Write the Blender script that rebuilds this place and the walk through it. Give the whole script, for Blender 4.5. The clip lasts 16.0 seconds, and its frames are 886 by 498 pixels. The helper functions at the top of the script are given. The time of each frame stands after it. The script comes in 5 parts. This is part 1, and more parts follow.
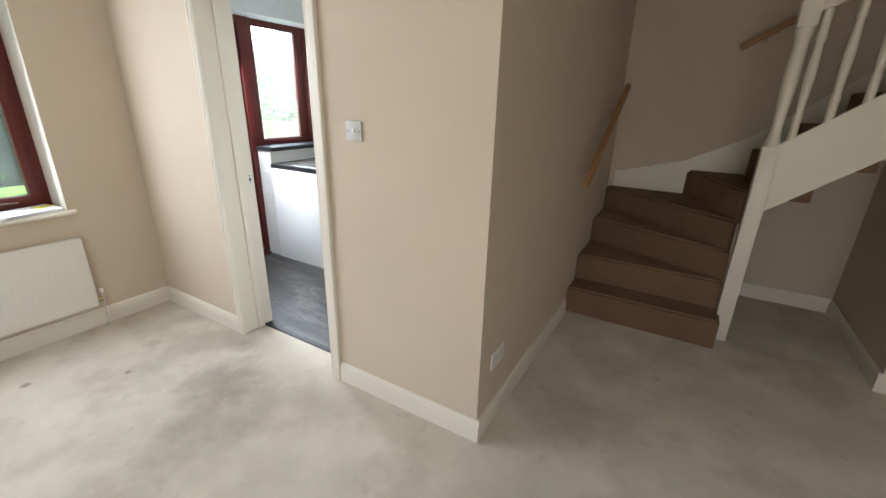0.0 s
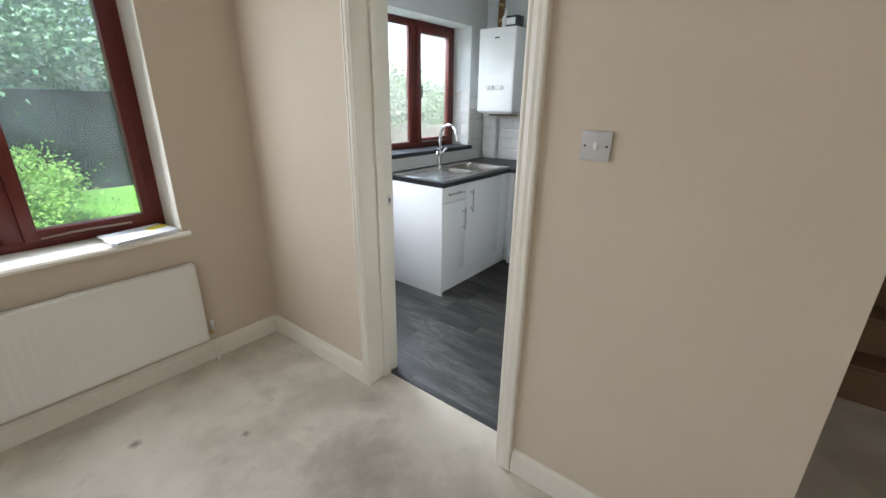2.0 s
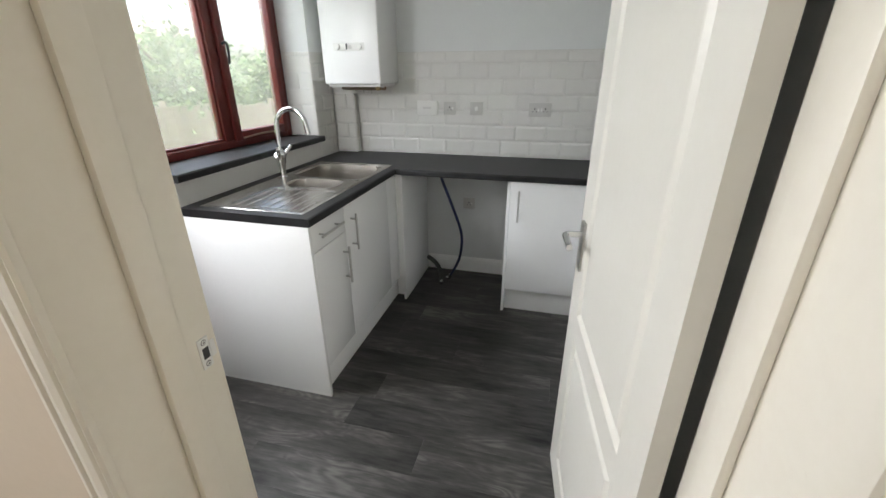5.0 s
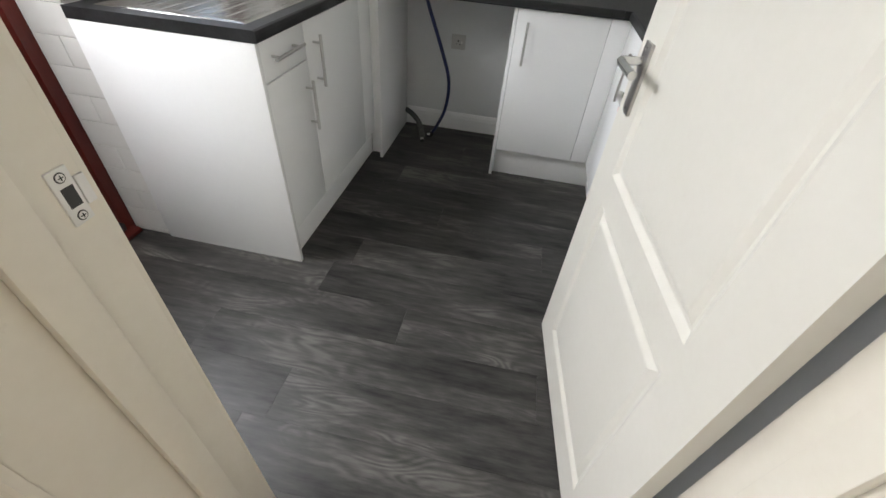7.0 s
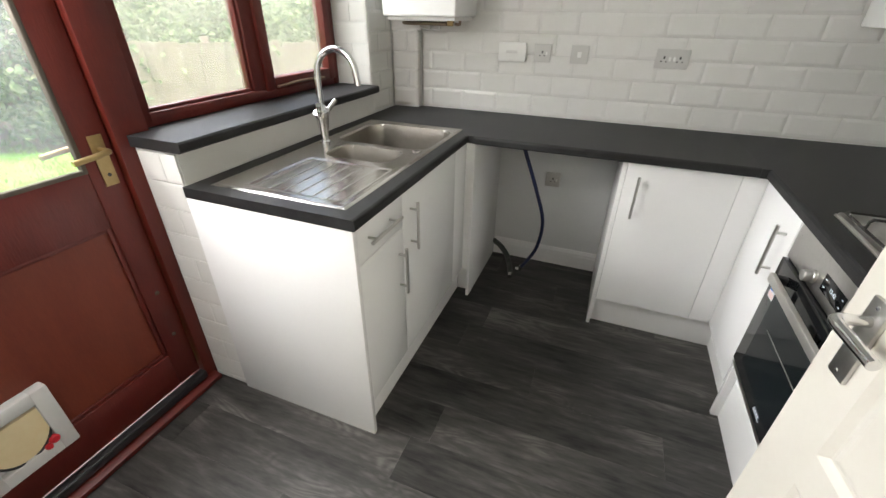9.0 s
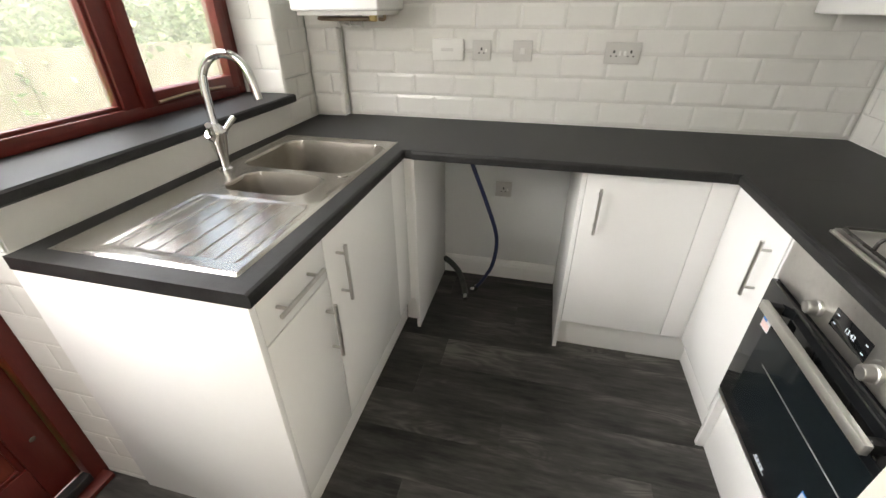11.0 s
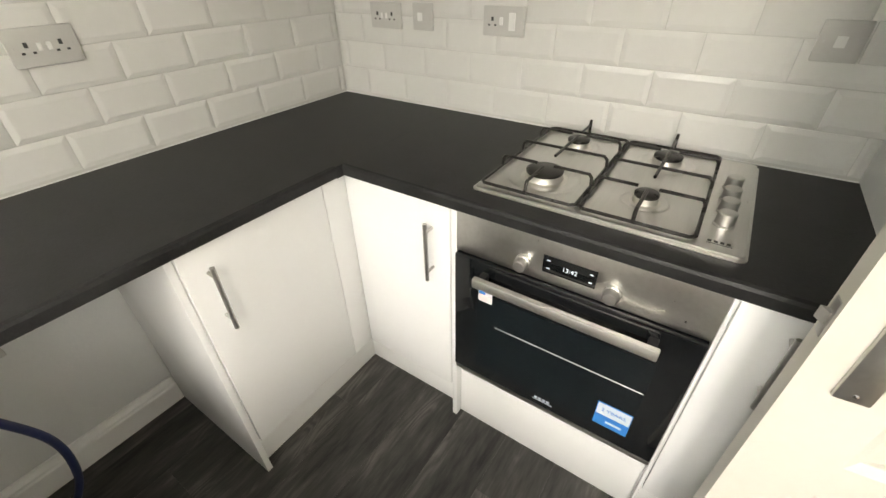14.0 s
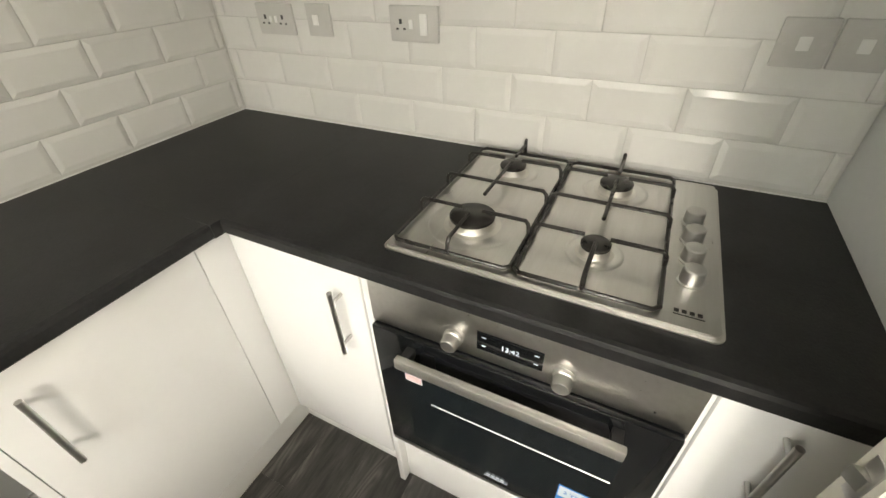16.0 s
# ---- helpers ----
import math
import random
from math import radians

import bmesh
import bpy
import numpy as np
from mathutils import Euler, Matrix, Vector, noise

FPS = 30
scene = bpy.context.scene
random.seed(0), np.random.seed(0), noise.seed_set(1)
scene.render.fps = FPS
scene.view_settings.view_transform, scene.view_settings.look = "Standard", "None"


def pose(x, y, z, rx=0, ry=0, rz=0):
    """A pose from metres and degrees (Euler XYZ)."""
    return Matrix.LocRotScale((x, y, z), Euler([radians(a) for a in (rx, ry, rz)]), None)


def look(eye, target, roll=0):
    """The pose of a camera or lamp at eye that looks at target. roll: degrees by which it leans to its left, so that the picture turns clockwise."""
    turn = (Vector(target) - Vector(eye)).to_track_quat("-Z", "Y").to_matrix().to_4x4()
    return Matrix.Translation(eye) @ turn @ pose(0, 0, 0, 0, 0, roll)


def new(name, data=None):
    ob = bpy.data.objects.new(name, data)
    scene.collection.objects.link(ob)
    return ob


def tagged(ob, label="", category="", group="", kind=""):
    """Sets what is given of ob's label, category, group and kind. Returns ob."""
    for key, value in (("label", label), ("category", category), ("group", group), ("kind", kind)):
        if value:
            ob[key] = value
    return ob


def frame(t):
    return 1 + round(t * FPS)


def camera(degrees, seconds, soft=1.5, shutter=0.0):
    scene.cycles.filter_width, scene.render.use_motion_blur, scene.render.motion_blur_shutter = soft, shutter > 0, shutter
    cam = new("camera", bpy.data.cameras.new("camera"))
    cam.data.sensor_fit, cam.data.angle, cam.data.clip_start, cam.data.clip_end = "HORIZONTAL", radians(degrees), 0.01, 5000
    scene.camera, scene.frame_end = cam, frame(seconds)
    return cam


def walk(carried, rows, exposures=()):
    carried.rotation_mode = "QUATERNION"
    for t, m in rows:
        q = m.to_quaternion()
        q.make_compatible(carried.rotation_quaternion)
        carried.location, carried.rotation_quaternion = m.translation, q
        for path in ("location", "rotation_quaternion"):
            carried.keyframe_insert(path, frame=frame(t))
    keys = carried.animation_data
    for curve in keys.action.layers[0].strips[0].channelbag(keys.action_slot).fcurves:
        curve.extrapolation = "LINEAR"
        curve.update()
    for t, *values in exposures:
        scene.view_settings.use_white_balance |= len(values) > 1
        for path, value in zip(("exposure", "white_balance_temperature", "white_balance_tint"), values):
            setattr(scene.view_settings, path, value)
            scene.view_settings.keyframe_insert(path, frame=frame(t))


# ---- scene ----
cam = camera(94.4, 16.0)
PATH = [
    (0, (3.296, -1.408, 1.506), (2.342, 0.215, 0.831), 1.4),
    (0.5, (3.109, -1.473, 1.515), (1.837, -0.064, 0.884), 2.1),
    (1, (2.888, -1.5, 1.519), (1.592, -0.109, 0.9), 2.2),
    (1.5, (2.654, -1.412, 1.492), (1.384, -0.011, 0.84), 1.4),
    (2, (2.417, -1.258, 1.494), (1.259, 0.225, 0.817), 0.8),
    (2.5, (2.167, -1.175, 1.494), (1.185, 0.426, 0.806), 1.6),
    (3, (1.978, -1.055, 1.515), (1.221, 0.662, 0.824), 0.9),
    (3.5, (1.823, -0.838, 1.511), (1.135, 0.917, 0.844), -1.0),
    (3.7, (1.768, -0.763, 1.51), (1.119, 1.0, 0.824), -1.0),
    (5.8, (1.396, -0.115, 1.388), (1.037, 1.601, 0.425), 1.5),
    (6, (1.382, -0.104, 1.362), (1.048, 1.573, 0.324), 2.1),
    (6.5, (1.37, -0.088, 1.314), (1.041, 1.466, 0.099), 1.7),
    (7, (1.351, -0.075, 1.27), (1.131, 1.415, -0.046), 5.1),
    (7.5, (1.302, -0.023, 1.282), (1.153, 1.493, -0.014), 4.8),
    (8, (1.237, 0.078, 1.346), (0.91, 1.691, 0.21), 1.1),
    (8.5, (1.175, 0.195, 1.42), (0.594, 1.81, 0.394), 0.2),
    (8.7, (1.172, 0.222, 1.426), (0.536, 1.833, 0.427), 0.6),
    (10.8, (1.074, 0.484, 1.418), (0.659, 2.152, 0.395), 0.6),
    (11, (1.099, 0.559, 1.415), (0.692, 2.234, 0.4), -0.2),
    (11.5, (1.133, 0.71, 1.415), (0.838, 2.4, 0.388), -1.5),
    (12, (1.078, 0.825, 1.383), (1.059, 2.526, 0.331), -1.2),
    (12.5, (0.995, 0.967, 1.372), (1.398, 2.605, 0.297), -2.5),
    (13, (0.992, 1.088, 1.364), (1.756, 2.576, 0.268), -4.4),
    (13.5, (1.022, 1.133, 1.367), (2.071, 2.397, 0.226), -5.5),
    (14, (1.027, 1.218, 1.393), (2.37, 2.154, 0.245), -1.3),
    (14.5, (1.107, 1.259, 1.421), (2.513, 2.194, 0.35), -0.3),
    (15, (1.224, 1.271, 1.408), (2.647, 2.097, 0.271), 0.8),
    (15.5, (1.28, 1.262, 1.4), (2.696, 2.024, 0.211), -1.6),
    (16, (1.311, 1.274, 1.403), (2.725, 2.028, 0.206), -2.4),
]

EXPOSURES = [(0, 2.28, 6000, 10), (0.5, 1.96, 5900, 10), (1.5, 1.74, 5900, 10), (2.5, 1.56, 6050, 10), (3.5, 1.50, 6350, 10), (6, 1.60, 6550, 12), (7.5, 1.64, 6650, 12), (9, 1.88, 6950, 12), (12, 2.10, 7400, 13), (14, 2.13, 7750, 11), (16, 2.10, 7900, 10)]
walk(cam, [(t, look(eye, target, roll)) for t, eye, target, roll in PATH], EXPOSURES)

# ---- world and lights ----
world = bpy.data.worlds.new("overcast_sky")
scene.world = world
world.use_nodes = True
wn = world.node_tree
sky = wn.nodes.new("ShaderNodeTexSky")
sky.sky_type = "NISHITA"
sky.sun_disc = False
sky.sun_elevation = radians(61)
sky.sun_rotation = radians(135)
sky.air_density, sky.dust_density, sky.ozone_density = 1.0, 4.0, 1.0
wn.links.new(sky.outputs[0], wn.nodes["Background"].inputs[0])
wn.nodes["Background"].inputs[1].default_value = 0.15

sun = new("sun", bpy.data.lights.new("sun", "SUN"))
sun.data.energy, sun.data.angle, sun.data.color = 5.0, radians(25), (1.0, 0.96, 0.9)
sun.matrix_basis = look((3.5, -3.5, 9), (0, 0, 0))


def area(name, eye, target, sx, sy, watts, colour):
    """Skylight that enters by an opening."""
    ob = new(name, bpy.data.lights.new(name, "AREA"))
    ob.data.shape, ob.data.size, ob.data.size_y = "RECTANGLE", sx, sy
    ob.data.energy, ob.data.color = watts, colour
    ob.matrix_basis = look(eye, target)
    return ob


area("skylight_living", (-0.06, -1.35, 1.49), (2.0, -1.35, 1.35), 1.55, 1.28, 8.2, (0.96, 0.97, 1.0))
area("skylight_front_window", (4.2, -4.48, 1.5), (3.9, 0.0, 1.1), 1.9, 1.2, 6.5, (1.0, 0.92, 0.80))
area("skylight_kitchen", (-1.45, 1.45, 2.85), (0.9, 1.45, 0.8), 2.6, 1.7, 54, (0.88, 0.94, 1.0))
area("skylight_garden_door", (-0.24, 0.675, 1.70), (1.9, 1.1, 0.5), 0.57, 0.54, 5.6, (0.97, 0.98, 1.0))


# ---- materials ----
def node(nt, kind, **values):
    n = nt.nodes.new(kind)
    for key, value in values.items():
        n.inputs[key.replace("_", " ")].default_value = value
    return n


def surf(name, c1, c2, scale=8.0, rough=0.6, metal=0.0, bump=0.0, bump_scale=200.0, rough2=None, stretch=(1, 1, 1),
         fine=60.0, coat=0.0, per_piece=0.0, spots=None, spec=0.5):
    """Two-scale surface: slow drift between c1 and c2, a fine grain, relief and uneven gloss."""
    m = bpy.data.materials.new(name)
    m.use_nodes = True
    nt = m.node_tree
    b = nt.nodes["Principled BSDF"]
    tc = nt.nodes.new("ShaderNodeTexCoord")
    mp = nt.nodes.new("ShaderNodeMapping")
    mp.inputs["Scale"].default_value = stretch
    nt.links.new(tc.outputs["Object"], mp.inputs[0])
    n1 = node(nt, "ShaderNodeTexNoise", Scale=scale, Detail=4.0, Roughness=0.6)
    n2 = node(nt, "ShaderNodeTexNoise", Scale=fine, Detail=3.0, Roughness=0.6)
    for n in (n1, n2):
        nt.links.new(mp.outputs[0], n.inputs["Vector"])
    add = nt.nodes.new("ShaderNodeMath")
    add.operation = "MULTIPLY_ADD"
    nt.links.new(n2.outputs[0], add.inputs[0])
    add.inputs[1].default_value = 0.45
    nt.links.new(n1.outputs[0], add.inputs[2])
    ramp = nt.nodes.new("ShaderNodeMapRange")
    ramp.inputs[1].default_value, ramp.inputs[2].default_value = 0.45, 1.0
    nt.links.new(add.outputs[0], ramp.inputs[0])
    mix = nt.nodes.new("ShaderNodeMix")
    mix.data_type = "RGBA"
    mix.inputs["A"].default_value, mix.inputs["B"].default_value = (*c1, 1), (*c2, 1)
    nt.links.new(ramp.outputs[0], mix.inputs["Factor"])
    colour = mix.outputs["Result"]
    for spots in (spots if isinstance(spots, list) else [spots] if spots else []):
        n3 = node(nt, "ShaderNodeTexNoise", Scale=spots[0], Detail=5.0, Roughness=0.65)
        nt.links.new(mp.outputs[0], n3.inputs["Vector"])
        r3 = nt.nodes.new("ShaderNodeMapRange")
        r3.inputs[1].default_value, r3.inputs[2].default_value, r3.inputs[4].default_value = spots[1], spots[1] + 0.14, spots[3]
        nt.links.new(n3.outputs[0], r3.inputs[0])
        mix3 = nt.nodes.new("ShaderNodeMix")
        mix3.data_type = "RGBA"
        mix3.inputs["B"].default_value = (*spots[2], 1)
        nt.links.new(r3.outputs[0], mix3.inputs["Factor"])
        nt.links.new(colour, mix3.inputs["A"])
        colour = mix3.outputs["Result"]
    if per_piece:
        info = nt.nodes.new("ShaderNodeObjectInfo")
        r = nt.nodes.new("ShaderNodeMapRange")
        r.inputs[3].default_value, r.inputs[4].default_value = 1 - per_piece, 1 + per_piece
        nt.links.new(info.outputs["Random"], r.inputs[0])
        hs = nt.nodes.new("ShaderNodeHueSaturation")
        nt.links.new(r.outputs[0], hs.inputs["Value"])
        nt.links.new(colour, hs.inputs["Color"])
        colour = hs.outputs[0]
    nt.links.new(colour, b.inputs["Base Color"])
    rr = nt.nodes.new("ShaderNodeMapRange")
    rr.inputs[3].default_value, rr.inputs[4].default_value = rough, rough2 if rough2 is not None else min(1, rough + 0.12)
    nt.links.new(n1.outputs[0], rr.inputs[0])
    nt.links.new(rr.outputs[0], b.inputs["Roughness"])
    b.inputs["Metallic"].default_value = metal
    b.inputs["Coat Weight"].default_value = coat
    b.inputs["Specular IOR Level"].default_value = spec
    if bump:
        n4 = node(nt, "ShaderNodeTexNoise", Scale=bump_scale, Detail=2.0)
        nt.links.new(mp.outputs[0], n4.inputs["Vector"])
        bp = node(nt, "ShaderNodeBump", Strength=bump, Distance=0.004)
        nt.links.new(n4.outputs[0], bp.inputs["Height"])
        nt.links.new(bp.outputs[0], b.inputs["Normal"])
    return m


def leaf_material(name, c1, c2):
    m = bpy.data.materials.new(name)
    m.use_nodes = True
    nt = m.node_tree
    b = nt.nodes["Principled BSDF"]
    geo = nt.nodes.new("ShaderNodeNewGeometry")
    mix = nt.nodes.new("ShaderNodeMix")
    mix.data_type = "RGBA"
    mix.inputs["A"].default_value, mix.inputs["B"].default_value = (*c1, 1), (*c2, 1)
    nt.links.new(geo.outputs["Random Per Island"], mix.inputs["Factor"])
    nt.links.new(mix.outputs["Result"], b.inputs["Base Color"])
    b.inputs["Roughness"].default_value = 0.75
    b.inputs["Specular IOR Level"].default_value = 0.15
    thin = nt.nodes.new("ShaderNodeBsdfTranslucent")
    nt.links.new(mix.outputs["Result"], thin.inputs["Color"])
    both = nt.nodes.new("ShaderNodeMixShader")
    both.inputs[0].default_value = 0.4
    nt.links.new(b.outputs[0], both.inputs[1])
    nt.links.new(thin.outputs[0], both.inputs[2])
    nt.links.new(both.outputs[0], nt.nodes["Material Output"].inputs[0])
    return m


def plank_material():
    """Dark grey oak-pattern vinyl: streaks along x, arched figure, a different board on every piece."""
    m = bpy.data.materials.new("grey_oak_vinyl")
    m.use_nodes = True
    nt = m.node_tree
    b = nt.nodes["Principled BSDF"]
    tc = nt.nodes.new("ShaderNodeTexCoord")
    info = nt.nodes.new("ShaderNodeObjectInfo")
    off = nt.nodes.new("ShaderNodeVectorMath")
    off.operation = "SCALE"
    off.inputs[0].default_value = (13, 7, 3)
    nt.links.new(info.outputs["Random"], off.inputs["Scale"])
    vec = nt.nodes.new("ShaderNodeVectorMath")
    vec.operation = "ADD"
    nt.links.new(tc.outputs["Object"], vec.inputs[0])
    nt.links.new(off.outputs[0], vec.inputs[1])
    mp = nt.nodes.new("ShaderNodeMapping")
    mp.inputs["Scale"].default_value = (2.0, 7.0, 1.0)
    nt.links.new(vec.outputs[0], mp.inputs[0])
    mp2 = nt.nodes.new("ShaderNodeMapping")
    mp2.inputs["Scale"].default_value = (2.6, 20.0, 1.0)
    nt.links.new(vec.outputs[0], mp2.inputs[0])
    wave = node(nt, "ShaderNodeTexNoise", Scale=1.3, Detail=1.6, Roughness=0.4, Distortion=0.5)
    nt.links.new(mp.outputs[0], wave.inputs["Vector"])
    rings = nt.nodes.new("ShaderNodeMath")
    rings.operation = "MULTIPLY"
    rings.inputs[1].default_value = 95.0
    nt.links.new(wave.outputs[0], rings.inputs[0])
    sine = nt.nodes.new("ShaderNodeMath")
    sine.operation = "SINE"
    nt.links.new(rings.outputs[0], sine.inputs[0])
    streak = node(nt, "ShaderNodeTexNoise", Scale=2.5, Detail=5.0, Roughness=0.7)
    nt.links.new(mp2.outputs[0], streak.inputs["Vector"])
    broad = node(nt, "ShaderNodeTexNoise", Scale=0.95, Detail=4.0, Roughness=0.62)
    nt.links.new(mp.outputs[0], broad.inputs["Vector"])
    gate = nt.nodes.new("ShaderNodeMapRange")
    gate.inputs[1].default_value, gate.inputs[2].default_value = 0.535, 0.63
    nt.links.new(broad.outputs[0], gate.inputs[0])
    fig = nt.nodes.new("ShaderNodeMath")
    fig.operation = "MULTIPLY"
    nt.links.new(sine.outputs[0], fig.inputs[0])
    nt.links.new(gate.outputs[0], fig.inputs[1])
    t1 = nt.nodes.new("ShaderNodeMath")
    t1.operation = "MULTIPLY_ADD"
    nt.links.new(fig.outputs[0], t1.inputs[0])
    t1.inputs[1].default_value = 0.050
    tone = nt.nodes.new("ShaderNodeMix")
    tone.inputs["Factor"].default_value = 0.62
    nt.links.new(streak.outputs[0], tone.inputs["A"])
    nt.links.new(broad.outputs[0], tone.inputs["B"])
    nt.links.new(tone.outputs["Result"], t1.inputs[2])
    ramp = nt.nodes.new("ShaderNodeValToRGB")
    els = ramp.color_ramp.elements
    els[0].position, els[0].color = 0.36, (0.010, 0.0095, 0.009, 1)
    els[1].position, els[1].color = 0.68, (0.14, 0.132, 0.122, 1)
    e = els.new(0.52)
    e.color = (0.056, 0.053, 0.0495, 1)
    nt.links.new(t1.outputs[0], ramp.inputs[0])
    r = nt.nodes.new("ShaderNodeMapRange")
    r.inputs[3].default_value, r.inputs[4].default_value = 0.85, 1.18
    nt.links.new(info.outputs["Random"], r.inputs[0])
    hs = nt.nodes.new("ShaderNodeHueSaturation")
    nt.links.new(r.outputs[0], hs.inputs["Value"])
    nt.links.new(ramp.outputs[0], hs.inputs["Color"])
    nt.links.new(hs.outputs[0], b.inputs["Base Color"])
    rr = nt.nodes.new("ShaderNodeMapRange")
    rr.inputs[3].default_value, rr.inputs[4].default_value = 0.32, 0.55
    nt.links.new(streak.outputs[0], rr.inputs[0])
    nt.links.new(rr.outputs[0], b.inputs["Roughness"])
    b.inputs["Specular IOR Level"].default_value = 0.38
    bp = node(nt, "ShaderNodeBump", Strength=0.2, Distance=0.002)
    nt.links.new(t1.outputs[0], bp.inputs["Height"])
    nt.links.new(bp.outputs[0], b.inputs["Normal"])
    return m


def glass_material(name, dust_low, dust_high, film_colour, rough=0.0, tint=(1, 1, 1)):
    m = bpy.data.materials.new(name)
    m.use_nodes = True
    b = m.node_tree.nodes["Principled BSDF"]
    b.inputs["Base Color"].default_value = (*tint, 1)
    b.inputs["Transmission Weight"].default_value = 1.0
    b.inputs["Roughness"].default_value = rough
    b.inputs["IOR"].default_value = 1.45
    b.inputs["Specular IOR Level"].default_value = 0.5
    nt = m.node_tree
    tc = nt.nodes.new("ShaderNodeTexCoord")
    n1 = node(nt, "ShaderNodeTexNoise", Scale=2.6, Detail=5.0, Roughness=0.6, Distortion=0.8)
    nt.links.new(tc.outputs["Object"], n1.inputs["Vector"])
    dust = nt.nodes.new("ShaderNodeMapRange")
    dust.inputs[1].default_value, dust.inputs[2].default_value = 0.3, 0.75
    dust.inputs[3].default_value, dust.inputs[4].default_value = dust_low, dust_high
    nt.links.new(n1.outputs[0], dust.inputs[0])
    film = nt.nodes.new("ShaderNodeBsdfTranslucent")
    film.inputs["Color"].default_value = (*film_colour, 1)
    both = nt.nodes.new("ShaderNodeMixShader")
    nt.links.new(dust.outputs[0], both.inputs[0])
    nt.links.new(b.outputs[0], both.inputs[1])
    nt.links.new(film.outputs[0], both.inputs[2])
    nt.links.new(both.outputs[0], nt.nodes["Material Output"].inputs[0])
    return m


def glow_material(name, colour, strength):
    m = bpy.data.materials.new(name)
    m.use_nodes = True
    b = m.node_tree.nodes["Principled BSDF"]
    b.inputs["Base Color"].default_value = (*colour, 1)
    b.inputs["Emission Color"].default_value = (*colour, 1)
    b.inputs["Emission Strength"].default_value = strength
    return m


CREAM = surf("cream_wall_paint", (0.575, 0.487, 0.378), (0.625, 0.535, 0.42), 1.5, 0.75, bump=0.12, bump_scale=120)
WHITE_WALL = surf("white_wall_paint", (0.66, 0.675, 0.67), (0.71, 0.72, 0.71), 1.6, 0.75, bump=0.12, bump_scale=120)
CEILING = surf("white_ceiling_paint", (0.80, 0.80, 0.79), (0.84, 0.84, 0.83), 1.5, 0.8, bump=0.15, bump_scale=90)
GLOSS = surf("ivory_gloss_paint", (0.74, 0.69, 0.59), (0.79, 0.745, 0.65), 3.0, 0.28, bump=0.10, bump_scale=40, spots=(25, 0.70, (0.5, 0.44, 0.35), 0.5))
DOOR_PAINT = surf("white_satin_door_paint", (0.66, 0.635, 0.565), (0.70, 0.675, 0.61), 3.0, 0.32, bump=0.06, bump_scale=60)
CARPET = surf("beige_cut_pile_carpet", (0.585, 0.525, 0.435), (0.78, 0.715, 0.61), 2.6, 0.95, bump=0.9, bump_scale=420, fine=320, spots=[(1.7, 0.49, (0.30, 0.245, 0.18), 0.30), (9, 0.60, (0.27, 0.225, 0.17), 0.28), (17, 0.685, (0.14, 0.11, 0.08), 0.6)], spec=0.1)


def stain(m, x, y, radius, colour, amount):
    """A ragged blot on a floor, round a point of the plan."""
    nt = m.node_tree
    b = nt.nodes["Principled BSDF"]
    before = b.inputs["Base Color"].links[0].from_socket
    tc = nt.nodes.new("ShaderNodeTexCoord")
    n = node(nt, "ShaderNodeTexNoise", Scale=2.2 / radius, Detail=4.0, Roughness=0.6)
    nt.links.new(tc.outputs["Object"], n.inputs["Vector"])
    dist = nt.nodes.new("ShaderNodeVectorMath")
    dist.operation = "DISTANCE"
    dist.inputs[1].default_value = (x, y, 0)
    nt.links.new(tc.outputs["Object"], dist.inputs[0])
    add = nt.nodes.new("ShaderNodeMath")
    add.operation = "MULTIPLY_ADD"
    add.inputs[1].default_value = radius * 1.6
    nt.links.new(n.outputs[0], add.inputs[0])
    nt.links.new(dist.outputs["Value"], add.inputs[2])
    fade = nt.nodes.new("ShaderNodeMapRange")
    fade.inputs[1].default_value, fade.inputs[2].default_value = radius * 0.9, radius * 1.9
    fade.inputs[3].default_value, fade.inputs[4].default_value = amount, 0.0
    nt.links.new(add.outputs[0], fade.inputs[0])
    mix = nt.nodes.new("ShaderNodeMix")
    mix.data_type = "RGBA"
    mix.inputs["B"].default_value = (*colour, 1)
    nt.links.new(fade.outputs[0], mix.inputs["Factor"])
    nt.links.new(before, mix.inputs["A"])
    nt.links.new(mix.outputs["Result"], b.inputs["Base Color"])


stain(CARPET, 1.28, -0.36, 0.24, (0.22, 0.19, 0.16), 0.5)
stain(CARPET, 1.05, -0.08, 0.10, (0.24, 0.20, 0.16), 0.35)
stain(CARPET, 1.50, -0.62, 0.30, (0.28, 0.24, 0.20), 0.4)
stain(CARPET, 0.42, -0.97, 0.030, (0.10, 0.075, 0.05), 0.7)
stain(CARPET, 0.55, -0.40, 0.06, (0.26, 0.22, 0.17), 0.4)
stain(CARPET, 0.75, -0.62, 0.022, (0.14, 0.11, 0.08), 0.6)
STAIR_CARPET = surf("brown_stair_carpet", (0.17, 0.10, 0.055), (0.235, 0.145, 0.085), 3.0, 0.95, bump=0.9, bump_scale=420, fine=320)
VINYL = plank_material()
GROUT = surf("pale_grout", (0.56, 0.55, 0.52), (0.64, 0.63, 0.60), 12, 0.85, bump=0.3, bump_scale=300)
TILE = surf("white_glazed_tile", (0.665, 0.655, 0.625), (0.705, 0.695, 0.665), 6, 0.07, rough2=0.12, bump=0.03, bump_scale=14, per_piece=0.025, spec=0.22)
UNIT = surf("white_gloss_board", (0.85, 0.85, 0.845), (0.88, 0.88, 0.87), 2, 0.16, rough2=0.24, spec=0.35)
